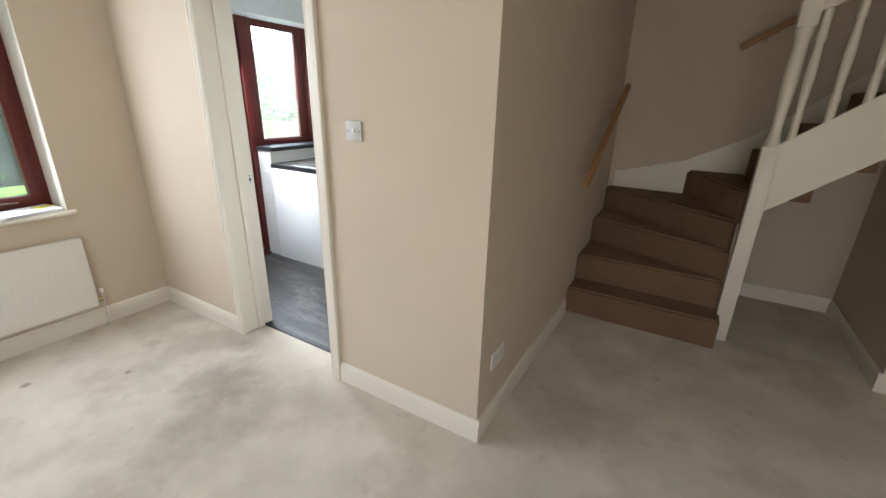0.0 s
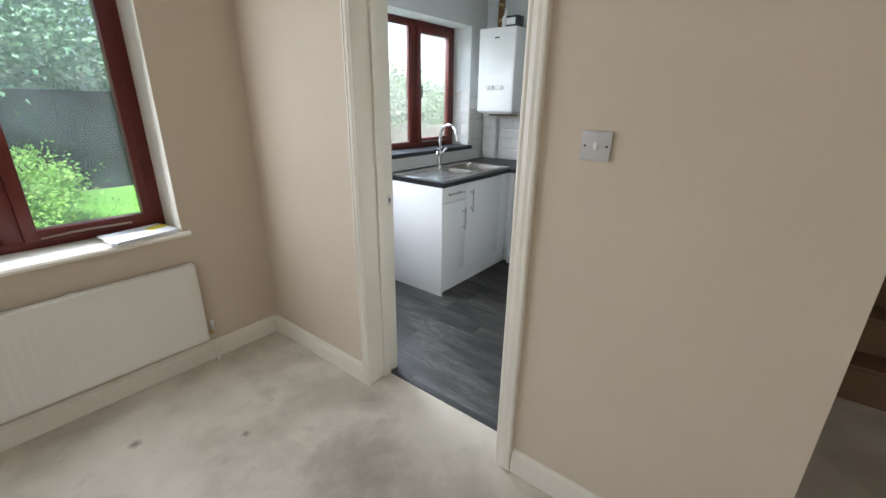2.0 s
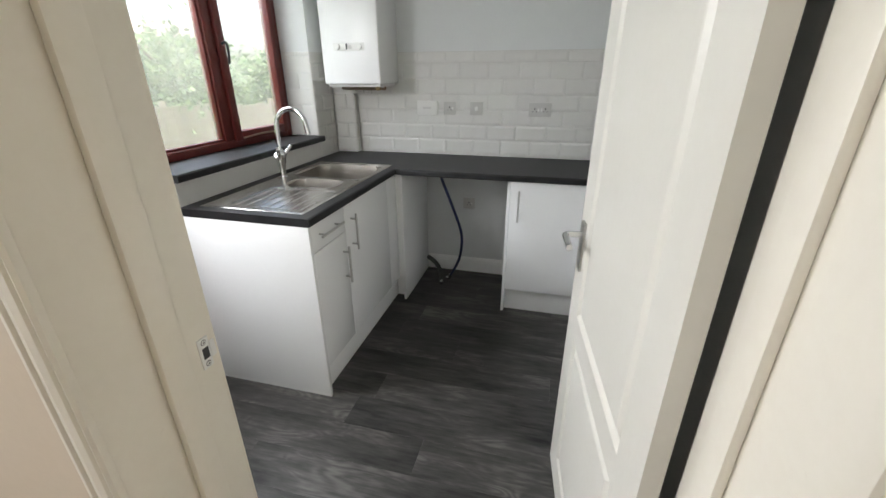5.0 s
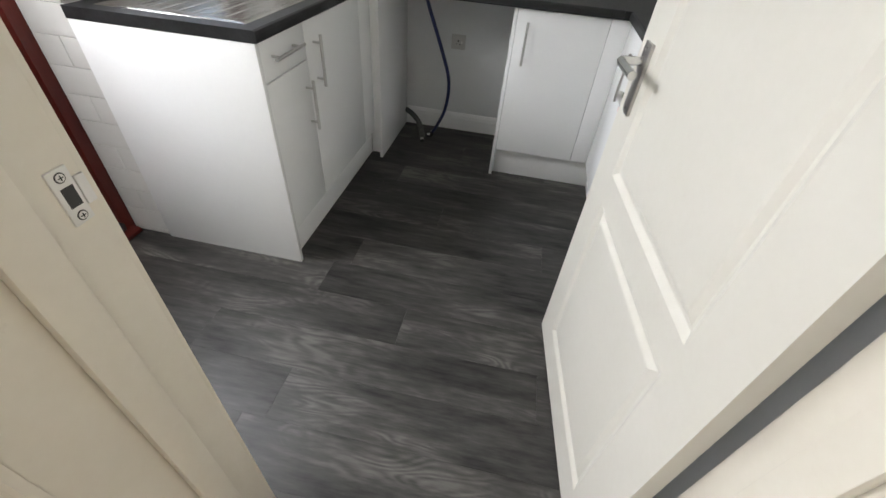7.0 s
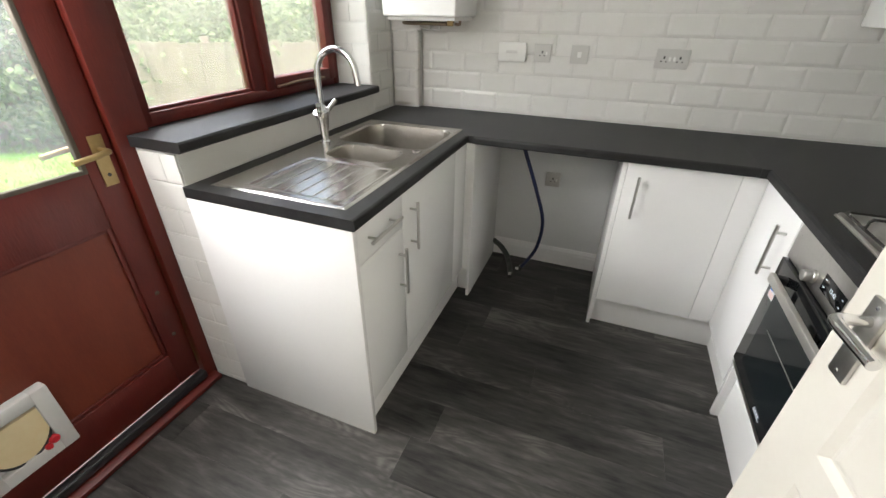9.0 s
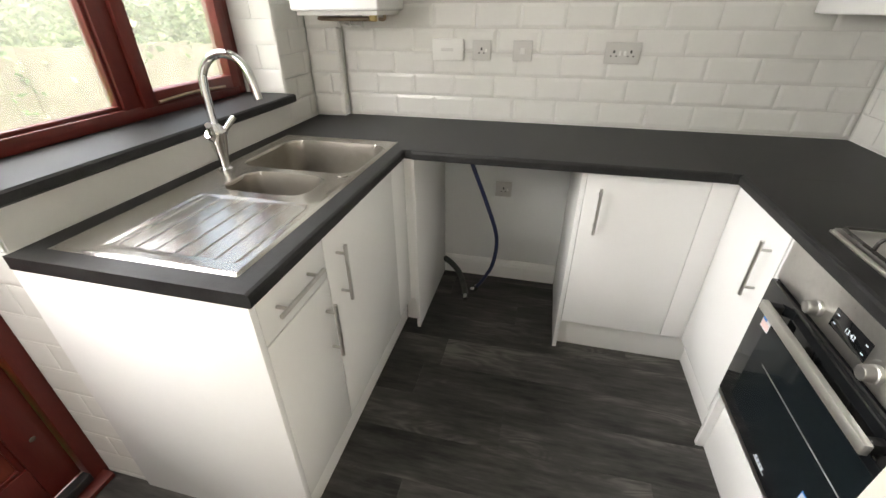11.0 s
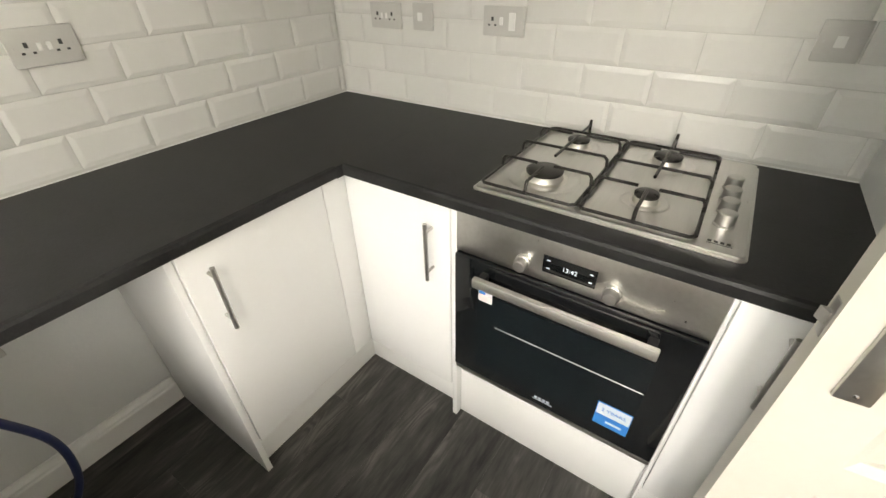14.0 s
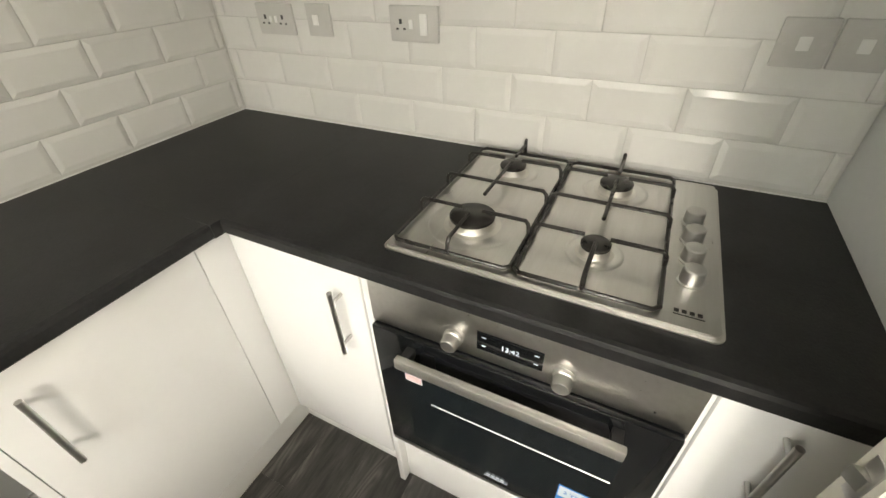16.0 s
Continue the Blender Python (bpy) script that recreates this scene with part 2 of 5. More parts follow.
UNIT_SIDE = surf("white_melamine_board", (0.83, 0.83, 0.815), (0.86, 0.86, 0.85), 2, 0.35)
WORKTOP = surf("charcoal_slate_laminate", (0.008, 0.008, 0.0085), (0.030, 0.030, 0.031), 9, 0.42, rough2=0.55, bump=0.10, bump_scale=260, fine=140, spec=0.3)
PALE_STEEL = surf("pale_satin_steel", (0.72, 0.70, 0.66), (0.78, 0.76, 0.72), 6, 0.42, metal=1.0, rough2=0.5)
STEEL = surf("brushed_steel", (0.60, 0.585, 0.56), (0.68, 0.665, 0.64), 6, 0.24, metal=1.0, rough2=0.36, stretch=(1, 14, 14), fine=90)
# Rougher brushed steel, darker than the deck: the bowls' shade is in its colour.
SHADED_BOWL_STEEL = surf("brushed_shaded_bowl_steel", (0.28, 0.255, 0.225), (0.34, 0.315, 0.28), 2.5, 0.36, metal=1.0, rough2=0.46, fine=40)
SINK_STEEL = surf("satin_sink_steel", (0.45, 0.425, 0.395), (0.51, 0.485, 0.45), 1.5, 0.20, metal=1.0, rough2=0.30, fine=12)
CHROME = surf("polished_chrome", (0.70, 0.70, 0.70), (0.75, 0.75, 0.75), 5, 0.06, metal=1.0, rough2=0.12)
NICKEL = surf("brushed_nickel_handle", (0.52, 0.51, 0.49), (0.60, 0.59, 0.57), 30, 0.28, metal=1.0)
BRASS = surf("worn_brass", (0.36, 0.26, 0.12), (0.46, 0.34, 0.17), 20, 0.34, metal=1.0)
FLUE = surf("brown_painted_pipe", (0.13, 0.07, 0.03), (0.22, 0.13, 0.06), 14, 0.35, metal=0.8)
SATIN = surf("satin_control_knob", (0.56, 0.55, 0.53), (0.62, 0.61, 0.59), 20, 0.34, metal=1.0)
COPPER = surf("dull_copper_pipe", (0.30, 0.22, 0.16), (0.40, 0.31, 0.24), 20, 0.42, metal=1.0)
REDWOOD = surf("red_stained_timber", (0.080, 0.0065, 0.004), (0.128, 0.014, 0.008), 4, 0.34, rough2=0.48, bump=0.15, bump_scale=60, stretch=(3, 3, 0.6), spots=(14, 0.72, (0.30, 0.12, 0.08), 0.5))
RED_PANEL = surf("faded_red_brown_panel", (0.125, 0.018, 0.008), (0.185, 0.034, 0.014), 3, 0.42, rough2=0.55, stretch=(3, 3, 0.6), spots=(5, 0.60, (0.06, 0.012, 0.008), 0.5))
BLACK_GLASS = surf("black_oven_glass", (0.006, 0.007, 0.008), (0.009, 0.010, 0.011), 4, 0.04, rough2=0.07)
OVEN_WINDOW = surf("smoked_oven_window", (0.006, 0.009, 0.011), (0.009, 0.013, 0.015), 4, 0.05, rough2=0.08)
ENAMEL = surf("black_enamel", (0.012, 0.011, 0.010), (0.02, 0.018, 0.016), 20, 0.22)
BLACK = surf("black_plastic", (0.015, 0.015, 0.016), (0.025, 0.025, 0.026), 20, 0.4)
RUBBER_BLUE = surf("dark_blue_hose", (0.010, 0.016, 0.060), (0.016, 0.026, 0.095), 20, 0.4)
RUBBER_GREY = surf("dark_grey_hose", (0.05, 0.055, 0.05), (0.09, 0.095, 0.085), 30, 0.5)
PLASTIC = surf("white_moulded_plastic", (0.74, 0.735, 0.71), (0.78, 0.775, 0.75), 8, 0.3)
PLATE = surf("white_switch_plate", (0.50, 0.49, 0.465), (0.55, 0.54, 0.515), 8, 0.35)
PLASTIC_GREY = surf("pale_grey_fittings", (0.60, 0.59, 0.57), (0.66, 0.65, 0.63), 8, 0.35)
DARK = surf("dark_socket_holes", (0.03, 0.03, 0.03), (0.05, 0.05, 0.05), 8, 0.6)
RADIATOR = surf("radiator_enamel", (0.74, 0.715, 0.64), (0.78, 0.755, 0.69), 3, 0.3)
PINE = surf("varnished_pine", (0.30, 0.155, 0.060), (0.40, 0.22, 0.095), 5, 0.35, stretch=(6, 1, 6))
PAPER = surf("white_paper", (0.74, 0.74, 0.76), (0.80, 0.80, 0.82), 10, 0.7)
YELLOW = surf("yellow_note", (0.80, 0.65, 0.06), (0.86, 0.72, 0.10), 10, 0.7)
BLUE_LABEL = surf("blue_sticker", (0.02, 0.19, 0.55), (0.03, 0.23, 0.62), 10, 0.35)
PALE_LABEL = surf("pale_sticker", (0.62, 0.68, 0.76), (0.70, 0.75, 0.82), 10, 0.35)
PINK = surf("pink_sticker", (0.74, 0.50, 0.50), (0.8, 0.62, 0.6), 10, 0.4)
FLAP = surf("yellowed_flap_plastic", (0.78, 0.62, 0.36), (0.84, 0.70, 0.46), 6, 0.25)
RED_PLASTIC = surf("red_plastic_lock", (0.45, 0.01, 0.02), (0.55, 0.02, 0.03), 6, 0.3)
GLASS = glass_material("dusty_pane_glass", 0.030, 0.105, (0.82, 0.84, 0.84))
KITCHEN_GLASS = glass_material("grimy_kitchen_glass", 0.06, 0.16, (0.80, 0.76, 0.66))
DIGIT = glow_material("clock_digits", (0.75, 0.85, 0.95), 0.05)
GRASS = surf("lawn_grass", (0.075, 0.20, 0.022), (0.12, 0.29, 0.04), 3, 0.9, bump=1.0, bump_scale=150, fine=120)
SOIL = surf("bare_soil", (0.06, 0.045, 0.03), (0.10, 0.075, 0.05), 3, 0.95, bump=0.8, bump_scale=60)
FENCE = surf("weathered_fence_board", (0.07, 0.06, 0.046), (0.105, 0.092, 0.073), 6, 0.85, bump=0.4, bump_scale=60, stretch=(3, 3, 0.5), per_piece=0.12)
# Near-black boards: the shade over this fence is put into the base colour.
DARK_FENCE = surf("dark_shaded_board", (0.006, 0.008, 0.007), (0.012, 0.015, 0.013), 6, 0.95, stretch=(3, 3, 0.5), per_piece=0.15, spec=0.05)
BARK = surf("grey_bark", (0.07, 0.055, 0.04), (0.12, 0.095, 0.07), 10, 0.95, bump=0.8, bump_scale=40)
BRICK = surf("pale_render", (0.48, 0.44, 0.39), (0.55, 0.51, 0.46), 3, 0.9)
ROOF = surf("brown_roof_tile", (0.13, 0.11, 0.10), (0.18, 0.15, 0.14), 8, 0.85)
L_CONIFER = leaf_material("yellow_green_conifer", (0.20, 0.36, 0.045), (0.42, 0.56, 0.11))
L_HOLLY = leaf_material("blue_green_leaves", (0.12, 0.25, 0.15), (0.36, 0.50, 0.35))
L_SHRUB = leaf_material("light_green_leaves", (0.12, 0.27, 0.055), (0.30, 0.47, 0.13))
L_IVY = leaf_material("dark_ivy_leaves", (0.05, 0.11, 0.05), (0.22, 0.30, 0.16))


# ---- mesh tools ----
PLACE = {}


def thing(name, x=0, y=0, z=0, label="", category="", group="", kind=""):
    ob = new(name)
    ob.empty_display_size = 0.1
    ob.matrix_basis = pose(x, y, z)
    PLACE[ob] = ob.matrix_basis.copy()
    return tagged(ob, label, category, group, kind)


def mesh_of(name, bm, material, smooth=False, sharp=40):
    me = bpy.data.meshes.new(name)
    bmesh.ops.recalc_face_normals(bm, faces=bm.faces)
    bm.to_mesh(me)
    bm.free()
    me.materials.append(material)
    if smooth:
        for p in me.polygons:
            p.use_smooth = True
        me.set_sharp_from_angle(angle=radians(sharp))
    return me


def part(name, bm, material, parent, label="", smooth=True, sharp=40):
    ob = new(name, mesh_of(name, bm, material, smooth, sharp))
    ob.parent = parent
    ob.matrix_parent_inverse = PLACE.get(parent, Matrix()).inverted()
    return tagged(ob, label)


def solid(name, bm, material, label="", category="", group="", kind="", smooth=True):
    ob = new(name, mesh_of(name, bm, material, smooth))
    return tagged(ob, label, category, group, kind)


def box(x0, y0, z0, x1, y1, z1, b=0.0, bm=None, m=None, seg=2):
    bm = bm or bmesh.new()
    t = bmesh.new()
    bmesh.ops.create_cube(t, size=1, matrix=Matrix.LocRotScale(((x0 + x1) / 2, (y0 + y1) / 2, (z0 + z1) / 2), None, (abs(x1 - x0), abs(y1 - y0), abs(z1 - z0))))
    if b:
        bmesh.ops.bevel(t, geom=t.edges[:], offset=b, segments=seg, affect="EDGES", profile=0.5)
    return pour(t, bm, m)


def pour(t, bm, m=None):
    if m is not None:
        bmesh.ops.transform(t, matrix=m, verts=t.verts)
    me = bpy.data.meshes.new("tmp")
    t.to_mesh(me)
    t.free()
    bm.from_mesh(me)
    bpy.data.meshes.remove(me)
    return bm


def prism(points, axis, a, b, bm=None, m=None):
    """Extrudes a flat outline along an axis: x takes (y, z), y takes (x, z), z takes (x, y)."""
    bm = bm or bmesh.new()
    t = bmesh.new()
    put = {"x": lambda p, c: (c, p[0], p[1]), "y": lambda p, c: (p[0], c, p[1]), "z": lambda p, c: (p[0], p[1], c)}[axis]
    lo = [t.verts.new(put(p, a)) for p in points]
    hi = [t.verts.new(put(p, b)) for p in points]
    t.faces.new(lo)
    t.faces.new(hi[::-1])
    for i in range(len(points)):
        j = (i + 1) % len(points)
        t.faces.new((lo[j], lo[i], hi[i], hi[j]))
    return pour(t, bm, m)


def tube(points, r, seg=10, bm=None, m=None):
    bm = bm or bmesh.new()
    t = bmesh.new()
    pts = [Vector(p) for p in points]
    rings, up = [], None
    for i, p in enumerate(pts):
        d = ((pts[min(i + 1, len(pts) - 1)] - p).normalized() + (p - pts[max(i - 1, 0)]).normalized()).normalized()
        if up is None:
            up = d.orthogonal().normalized()
        up = (up - d * up.dot(d)).normalized()
        side = d.cross(up)
        rings.append([t.verts.new(p + r * (math.cos(2 * math.pi * k / seg) * up + math.sin(2 * math.pi * k / seg) * side)) for k in range(seg)])
    for a, b in zip(rings, rings[1:]):
        for k in range(seg):
            t.faces.new((a[k], a[(k + 1) % seg], b[(k + 1) % seg], b[k]))
    t.faces.new(rings[0][::-1])
    t.faces.new(rings[-1])
    return pour(t, bm, m)


def curve(points, steps=6):
    """Catmull-Rom through the points."""
    p = [Vector(a) for a in points]
    p = [2 * p[0] - p[1]] + p + [2 * p[-1] - p[-2]]
    out = []
    for i in range(1, len(p) - 2):
        for k in range(steps):
            u = k / steps
            out.append(0.5 * (2 * p[i] + (p[i + 1] - p[i - 1]) * u + (2 * p[i - 1] - 5 * p[i] + 4 * p[i + 1] - p[i + 2]) * u * u + (3 * p[i] - p[i - 1] - 3 * p[i + 1] + p[i + 2]) * u ** 3))
    return out + [p[-2]]


def lathe(profile, m, seg=24, bm=None):
    """Turns (radius, height) pairs about the local z axis."""
    bm = bm or bmesh.new()
    t = bmesh.new()
    rings = [[t.verts.new((max(r, 1e-4) * math.cos(2 * math.pi * k / seg), max(r, 1e-4) * math.sin(2 * math.pi * k / seg), z)) for k in range(seg)] for r, z in profile]
    for a, b in zip(rings, rings[1:]):
        for k in range(seg):
            t.faces.new((a[k], a[(k + 1) % seg], b[(k + 1) % seg], b[k]))
    t.faces.new(rings[0][::-1])
    t.faces.new(rings[-1])
    return pour(t, bm, m)


def faces_x(x, y):
    """Local frame whose front looks to +x and whose width runs along +y."""
    return pose(x, y, 0, 0, 0, 90)


def faces_back(x, y):
    """Local frame whose front looks to -x and whose width runs along -y."""
    return pose(x, y, 0, 0, 0, -90)


def lettering(text, size, m, material, parent, name="lettering"):
    cu = bpy.data.curves.new(name, "FONT")
    cu.body, cu.size, cu.extrude, cu.align_x, cu.align_y = text, size, 0.0003, "CENTER", "CENTER"
    tmp = bpy.data.objects.new(name, cu)
    scene.collection.objects.link(tmp)
    me = bpy.data.meshes.new_from_object(tmp.evaluated_get(bpy.context.evaluated_depsgraph_get()))
    bpy.data.objects.remove(tmp)
    bm = bmesh.new()
    bm.from_mesh(me)
    bpy.data.meshes.remove(me)
    bmesh.ops.transform(bm, matrix=m, verts=bm.verts)
    return part(name, bm, material, parent, smooth=False)


# ---- structure ----
CEIL, BACK, EAST, WT = 2.55, 2.668, 2.376, 0.924
WTH = 0.036  # worktop thickness
HEAD = 2.165

bm = prism([(0, -4.5), (6, -4.5), (6, 2.668), (2.672, 2.668), (2.672, 0), (1.745, 0), (1.745, 0.15), (0.94, 0.15), (0.94, 0), (0, 0)], "z", -0.05, 0.0)
solid("floor_living", bm, CARPET, "worn beige cut-pile carpet with grey stains", "carpet", kind="structure", smooth=False)
floor_k = solid("floor_kitchen", box(-0.32, 0.15, -0.06, EAST, BACK, -0.003), BLACK, "dark subfloor under vinyl planks", "floor", kind="structure", smooth=False)

hole = [(-2.6, 0.79), (-2.6, HEAD), (-0.46, HEAD), (-0.46, 0.79), (-2.6, 0.79)]
bm = prism([(-4.7, 0), (0, 0), (0, CEIL), (-4.7, CEIL), (-4.7, 0)] + hole, "x", -0.32, 0)
solid("wall_west_living", bm, CREAM, "cream painted outside wall with a window opening", "wall", kind="structure", smooth=False)

bm = box(-0.32, 1.118, 0, -0.087, 2.345, 1.036)
box(-0.32, 2.345, 0, -0.087, BACK, CEIL, bm=bm)
box(-0.32, 0.201, HEAD, -0.08, 2.345, CEIL, bm=bm)
wall_w = solid("wall_west_kitchen", bm, WHITE_WALL, "white painted outside wall with tiled sill and reveal", "wall", kind="structure", smooth=False)

bm = box(-0.32, 0, 0, 0.915, 0.201, CEIL)
box(0.915, 0, 2.045, 1.80, 0.201, CEIL, bm=bm)
box(1.80, 0, 0, 2.672, 0.225, CEIL, bm=bm)
solid("wall_partition", bm, CREAM, "cream painted partition wall with a doorway", "wall", kind="structure", smooth=False)
bm = box(-0.262, 0.201, 0, 0.90, 0.205, CEIL)
solid("wall_kitchen_south", bm, WHITE_WALL, "white painted kitchen side of the partition", "wall", kind="structure", smooth=False)
wall_b = solid("wall_back", box(-0.32, BACK, 0, EAST + 0.02, 2.9, CEIL), WHITE_WALL, "white painted wall above metro tiles", "wall", kind="structure", smooth=False)
wall_e = solid("wall_east_kitchen", box(EAST, 0.225, 0, EAST + 0.1, BACK, CEIL), WHITE_WALL, "white painted wall above metro tiles", "wall", kind="structure", smooth=False)
solid("wall_stairs", box(EAST + 0.1, 0.225, 0, 2.672, BACK, CEIL), CREAM, "cream painted wall beside the stairs", "wall", kind="structure", smooth=False)
solid("wall_stub", box(1.80, 0.225, 0, EAST, 0.890, CEIL), WHITE_WALL, "white painted wall stub beside the worktop end", "wall", kind="structure", smooth=False)
solid("wall_stairs_back", box(EAST + 0.02, BACK, 0, 6.2, 2.9, CEIL), CREAM, "cream painted wall behind the stairs", "wall", kind="structure", smooth=False)
solid("wall_east_living", box(6.0, -4.7, 0, 6.2, BACK, CEIL), CREAM, "plain cream wall", "wall", kind="structure", smooth=False)
bm = box(0, -4.7, 0, 3.2, -4.5, CEIL)
box(3.2, -4.7, 0, 5.2, -4.5, 0.85, bm=bm)
box(3.2, -4.7, 2.15, 5.2, -4.5, CEIL, bm=bm)
box(5.2, -4.7, 0, 6.0, -4.5, CEIL, bm=bm)
solid("wall_south_living", bm, CREAM, "plain cream wall", "wall", kind="structure", smooth=False)
solid("wall_understairs", box(4.46, 1.56, 0, 4.56, BACK, 1.45), CREAM, "cream wall closing the space under the stairs", "wall", kind="structure", smooth=False)
solid("ceiling", box(-0.32, -4.7, CEIL, 6.2, 2.9, CEIL + 0.12), CEILING, "plain white painted ceiling", "ceiling", kind="structure", smooth=False)


def skirt_profile(out, h=0.115):
    s = 1 if out > 0 else -1
    t = abs(out)
    return [(0, 0), (s * t, 0), (s * t, h - 0.035), (s * t * 0.85, h - 0.028), (s * t * 0.85, h - 0.018), (s * t * 0.45, h - 0.006), (s * t * 0.35, h), (0, h)]


def skirting(axis, at, a, b, out, material=GLOSS):
    pts = [((at + u) if axis == "y" else (at + u), v) for u, v in skirt_profile(out)]
    return solid("baseboard", prism(pts, axis, a, b), material, "moulded ivory gloss-painted skirting board", "skirting board", kind="structure", smooth=False)


skirting("y", 0.0, -4.5, -0.018, 0.018)
skirting("x", 0.0, 0.0, 0.899, -0.018)
skirting("x", 0.0, 1.829, 2.690, -0.018)
skirting("y", 2.672, 0.0, 1.50, 0.018)
skirting("x", BACK, 3.70, 4.46, -0.018)
skirting("y", 4.46, 1.545, BACK, -0.018)
solid("baseboard", prism([(1.56 + u, v) for u, v in skirt_profile(-0.018)], "x", 4.44, 4.58), GLOSS, "moulded ivory skirting board", "skirting board", kind="structure", smooth=False)
skirting("x", BACK, 0.605, 1.261, -0.022, UNIT_SIDE)

# ---- doorway and panelled door ----
fr = thing("door_frame", 1.35, 0.11, 0, "ivory gloss-painted door lining with moulded architraves", "door frame", kind="structure")
part("lining", box(0.915, -0.001, 0, 0.94, 0.205, 2.045, 0.002), GLOSS, fr)
part("lining", box(1.745, -0.001, 0, 1.799, 0.262, 2.045, 0.002), GLOSS, fr)
part("lining", box(0.94, -0.001, 2.02, 1.745, 0.205, 2.045, 0.002), GLOSS, fr)
part("door_stop", box(0.94, 0.095, 0, 0.954, 0.143, 2.02, 0.003), GLOSS, fr)
part("door_stop", box(1.731, 0.150, 0, 1.745, 0.205, 2.02, 0.003), GLOSS, fr)
part("door_stop", box(0.954, 0.095, 2.006, 1.731, 0.143, 2.02, 0.003), GLOSS, fr)
ARCH = [(0, 0), (0, -0.010), (0.006, -0.014), (0.014, -0.012), (0.018, -0.016), (0.030, -0.019), (0.042, -0.018), (0.046, -0.022), (0.054, -0.022), (0.058, -0.018), (0.058, 0)]
part("architrave", prism([(0.942 - u * 0.7, v - 0.001) for u, v in ARCH], "z", 0, 2.084), GLOSS, fr, smooth=False)
part("architrave", prism([(1.753 + u * 1.25, v - 0.001) for u, v in ARCH], "z", 0, 2.084), GLOSS, fr, smooth=False)
part("architrave", prism([(v - 0.0015, 2.026 + u) for u, v in ARCH], "x", 0.901, 1.826), GLOSS, fr, smooth=False)
part("architrave", prism([(0.934 - u, 0.206 - v) for u, v in ARCH], "z", 0, 2.084), GLOSS, fr, smooth=False)
bm = box(0.9395, 0.171, 0.990, 0.9430, 0.193, 1.050, 0.001)
box(0.9395, 0.1942, 1.004, 0.9430, 0.2045, 1.036, 0.001, bm=bm)
strike = part("strike_plate", bm, PLASTIC, fr, "white painted strike plate with two cross-head screws")
part("latch_hole", box(0.9405, 0.176, 1.009, 0.9434, 0.189, 1.031), DARK, strike, smooth=False)
for z in (0.9985, 1.0415):
    part("screw_ring", lathe([(0.0055, 0), (0.0055, 0.0004), (0.001, 0.0005)], pose(0.9430, 0.182, z, 0, 90, 0), 16), DARK, strike)
    sc = part("screw", lathe([(0.0042, 0), (0.0042, 0.0010), (0.001, 0.0014)], pose(0.9430, 0.182, z, 0, 90, 0), 16), PLASTIC, strike)
    slot = box(0.9440, 0.1792, z - 0.0005, 0.9446, 0.1848, z + 0.0005)
    box(0.9440, 0.1815, z - 0.0028, 0.9446, 0.1825, z + 0.0028, bm=slot)
    part("screw_slot", slot, DARK, sc, smooth=False)
bar = solid("threshold", prism([(0.142, 0.0), (0.150, 0.008), (0.176, 0.008), (0.184, 0.0)], "x", 0.941, 1.744), BLACK, "black threshold strip between carpet and vinyl", "threshold", kind="structure")

LEAF = pose(1.727, 0.274, 0, 0, 0, 96.4)  # local x runs from the hinge to the free edge, local +y is the face seen
leaf = thing("door_1", 1.74, 0.27, 0, "white two-panel interior door standing open into the kitchen", "door", kind="structure")


def raised_panel_leaf(w, h, t, panels, m):
    """A door slab, its seen face sunk round each panel and rising to a bevelled field."""
    bm = bmesh.new()
    xs = sorted({0, w, *[p[0] for p in panels], *[p[1] for p in panels]})
    zs = sorted({0.008, h, *[p[2] for p in panels], *[p[3] for p in panels]})
    for i in range(len(xs) - 1):
        for k in range(len(zs) - 1):
            x0, x1, z0, z1 = xs[i], xs[i + 1], zs[k], zs[k + 1]
            if (x0, x1, z0, z1) in [tuple(p) for p in panels]:
                t0 = bmesh.new()
                def ring(o, y):
                    return [t0.verts.new(c) for c in ((x0 + o, y, z0 + o), (x1 - o, y, z0 + o), (x1 - o, y, z1 - o), (x0 + o, y, z1 - o))]
                rs = [ring(0, t), ring(0.006, t - 0.003), ring(0.016, t - 0.009), ring(0.022, t - 0.009), ring(0.036, t - 0.003), ring(0.042, t - 0.002)]
                for a, b in zip(rs, rs[1:]):
                    for j in range(4):
                        t0.faces.new((a[j], a[(j + 1) % 4], b[(j + 1) % 4], b[j]))
                t0.faces.new(rs[-1])
                bk = ring(0, 0)
                t0.faces.new(bk[::-1])
                pour(t0, bm)
            else:
                box(x0, 0, z0, x1, t, z1, bm=bm)
    bmesh.ops.remove_doubles(bm, verts=bm.verts, dist=0.0005)
    bmesh.ops.transform(bm, matrix=m, verts=bm.verts)
    return bm


part("slab", raised_panel_leaf(0.758, 2.01, 0.035, [(0.118, 0.640, 0.125, 0.670), (0.118, 0.640, 0.755, 1.90)], LEAF), DOOR_PAINT, leaf, smooth=False)
hs = part("handle_plate", box(0.672, 0.035, 0.895, 0.714, 0.043, 1.052, 0.002, m=LEAF), NICKEL, leaf, "brushed nickel lever handle on a backplate")
part("lever", tube(curve([(0.693, 0.043, 1.012), (0.693, 0.075, 1.012), (0.688, 0.090, 1.012), (0.673, 0.094, 1.012), (0.638, 0.094, 1.012), (0.583, 0.094, 1.012)]), 0.0095, 12, m=LEAF), CHROME, hs)
for z in (0.908, 1.039):
    part("screw", lathe([(0.0035, 0), (0.0035, 0.001), (0.001, 0.0015)], LEAF @ pose(0.693, 0.043, z, -90), 10), CHROME, hs)
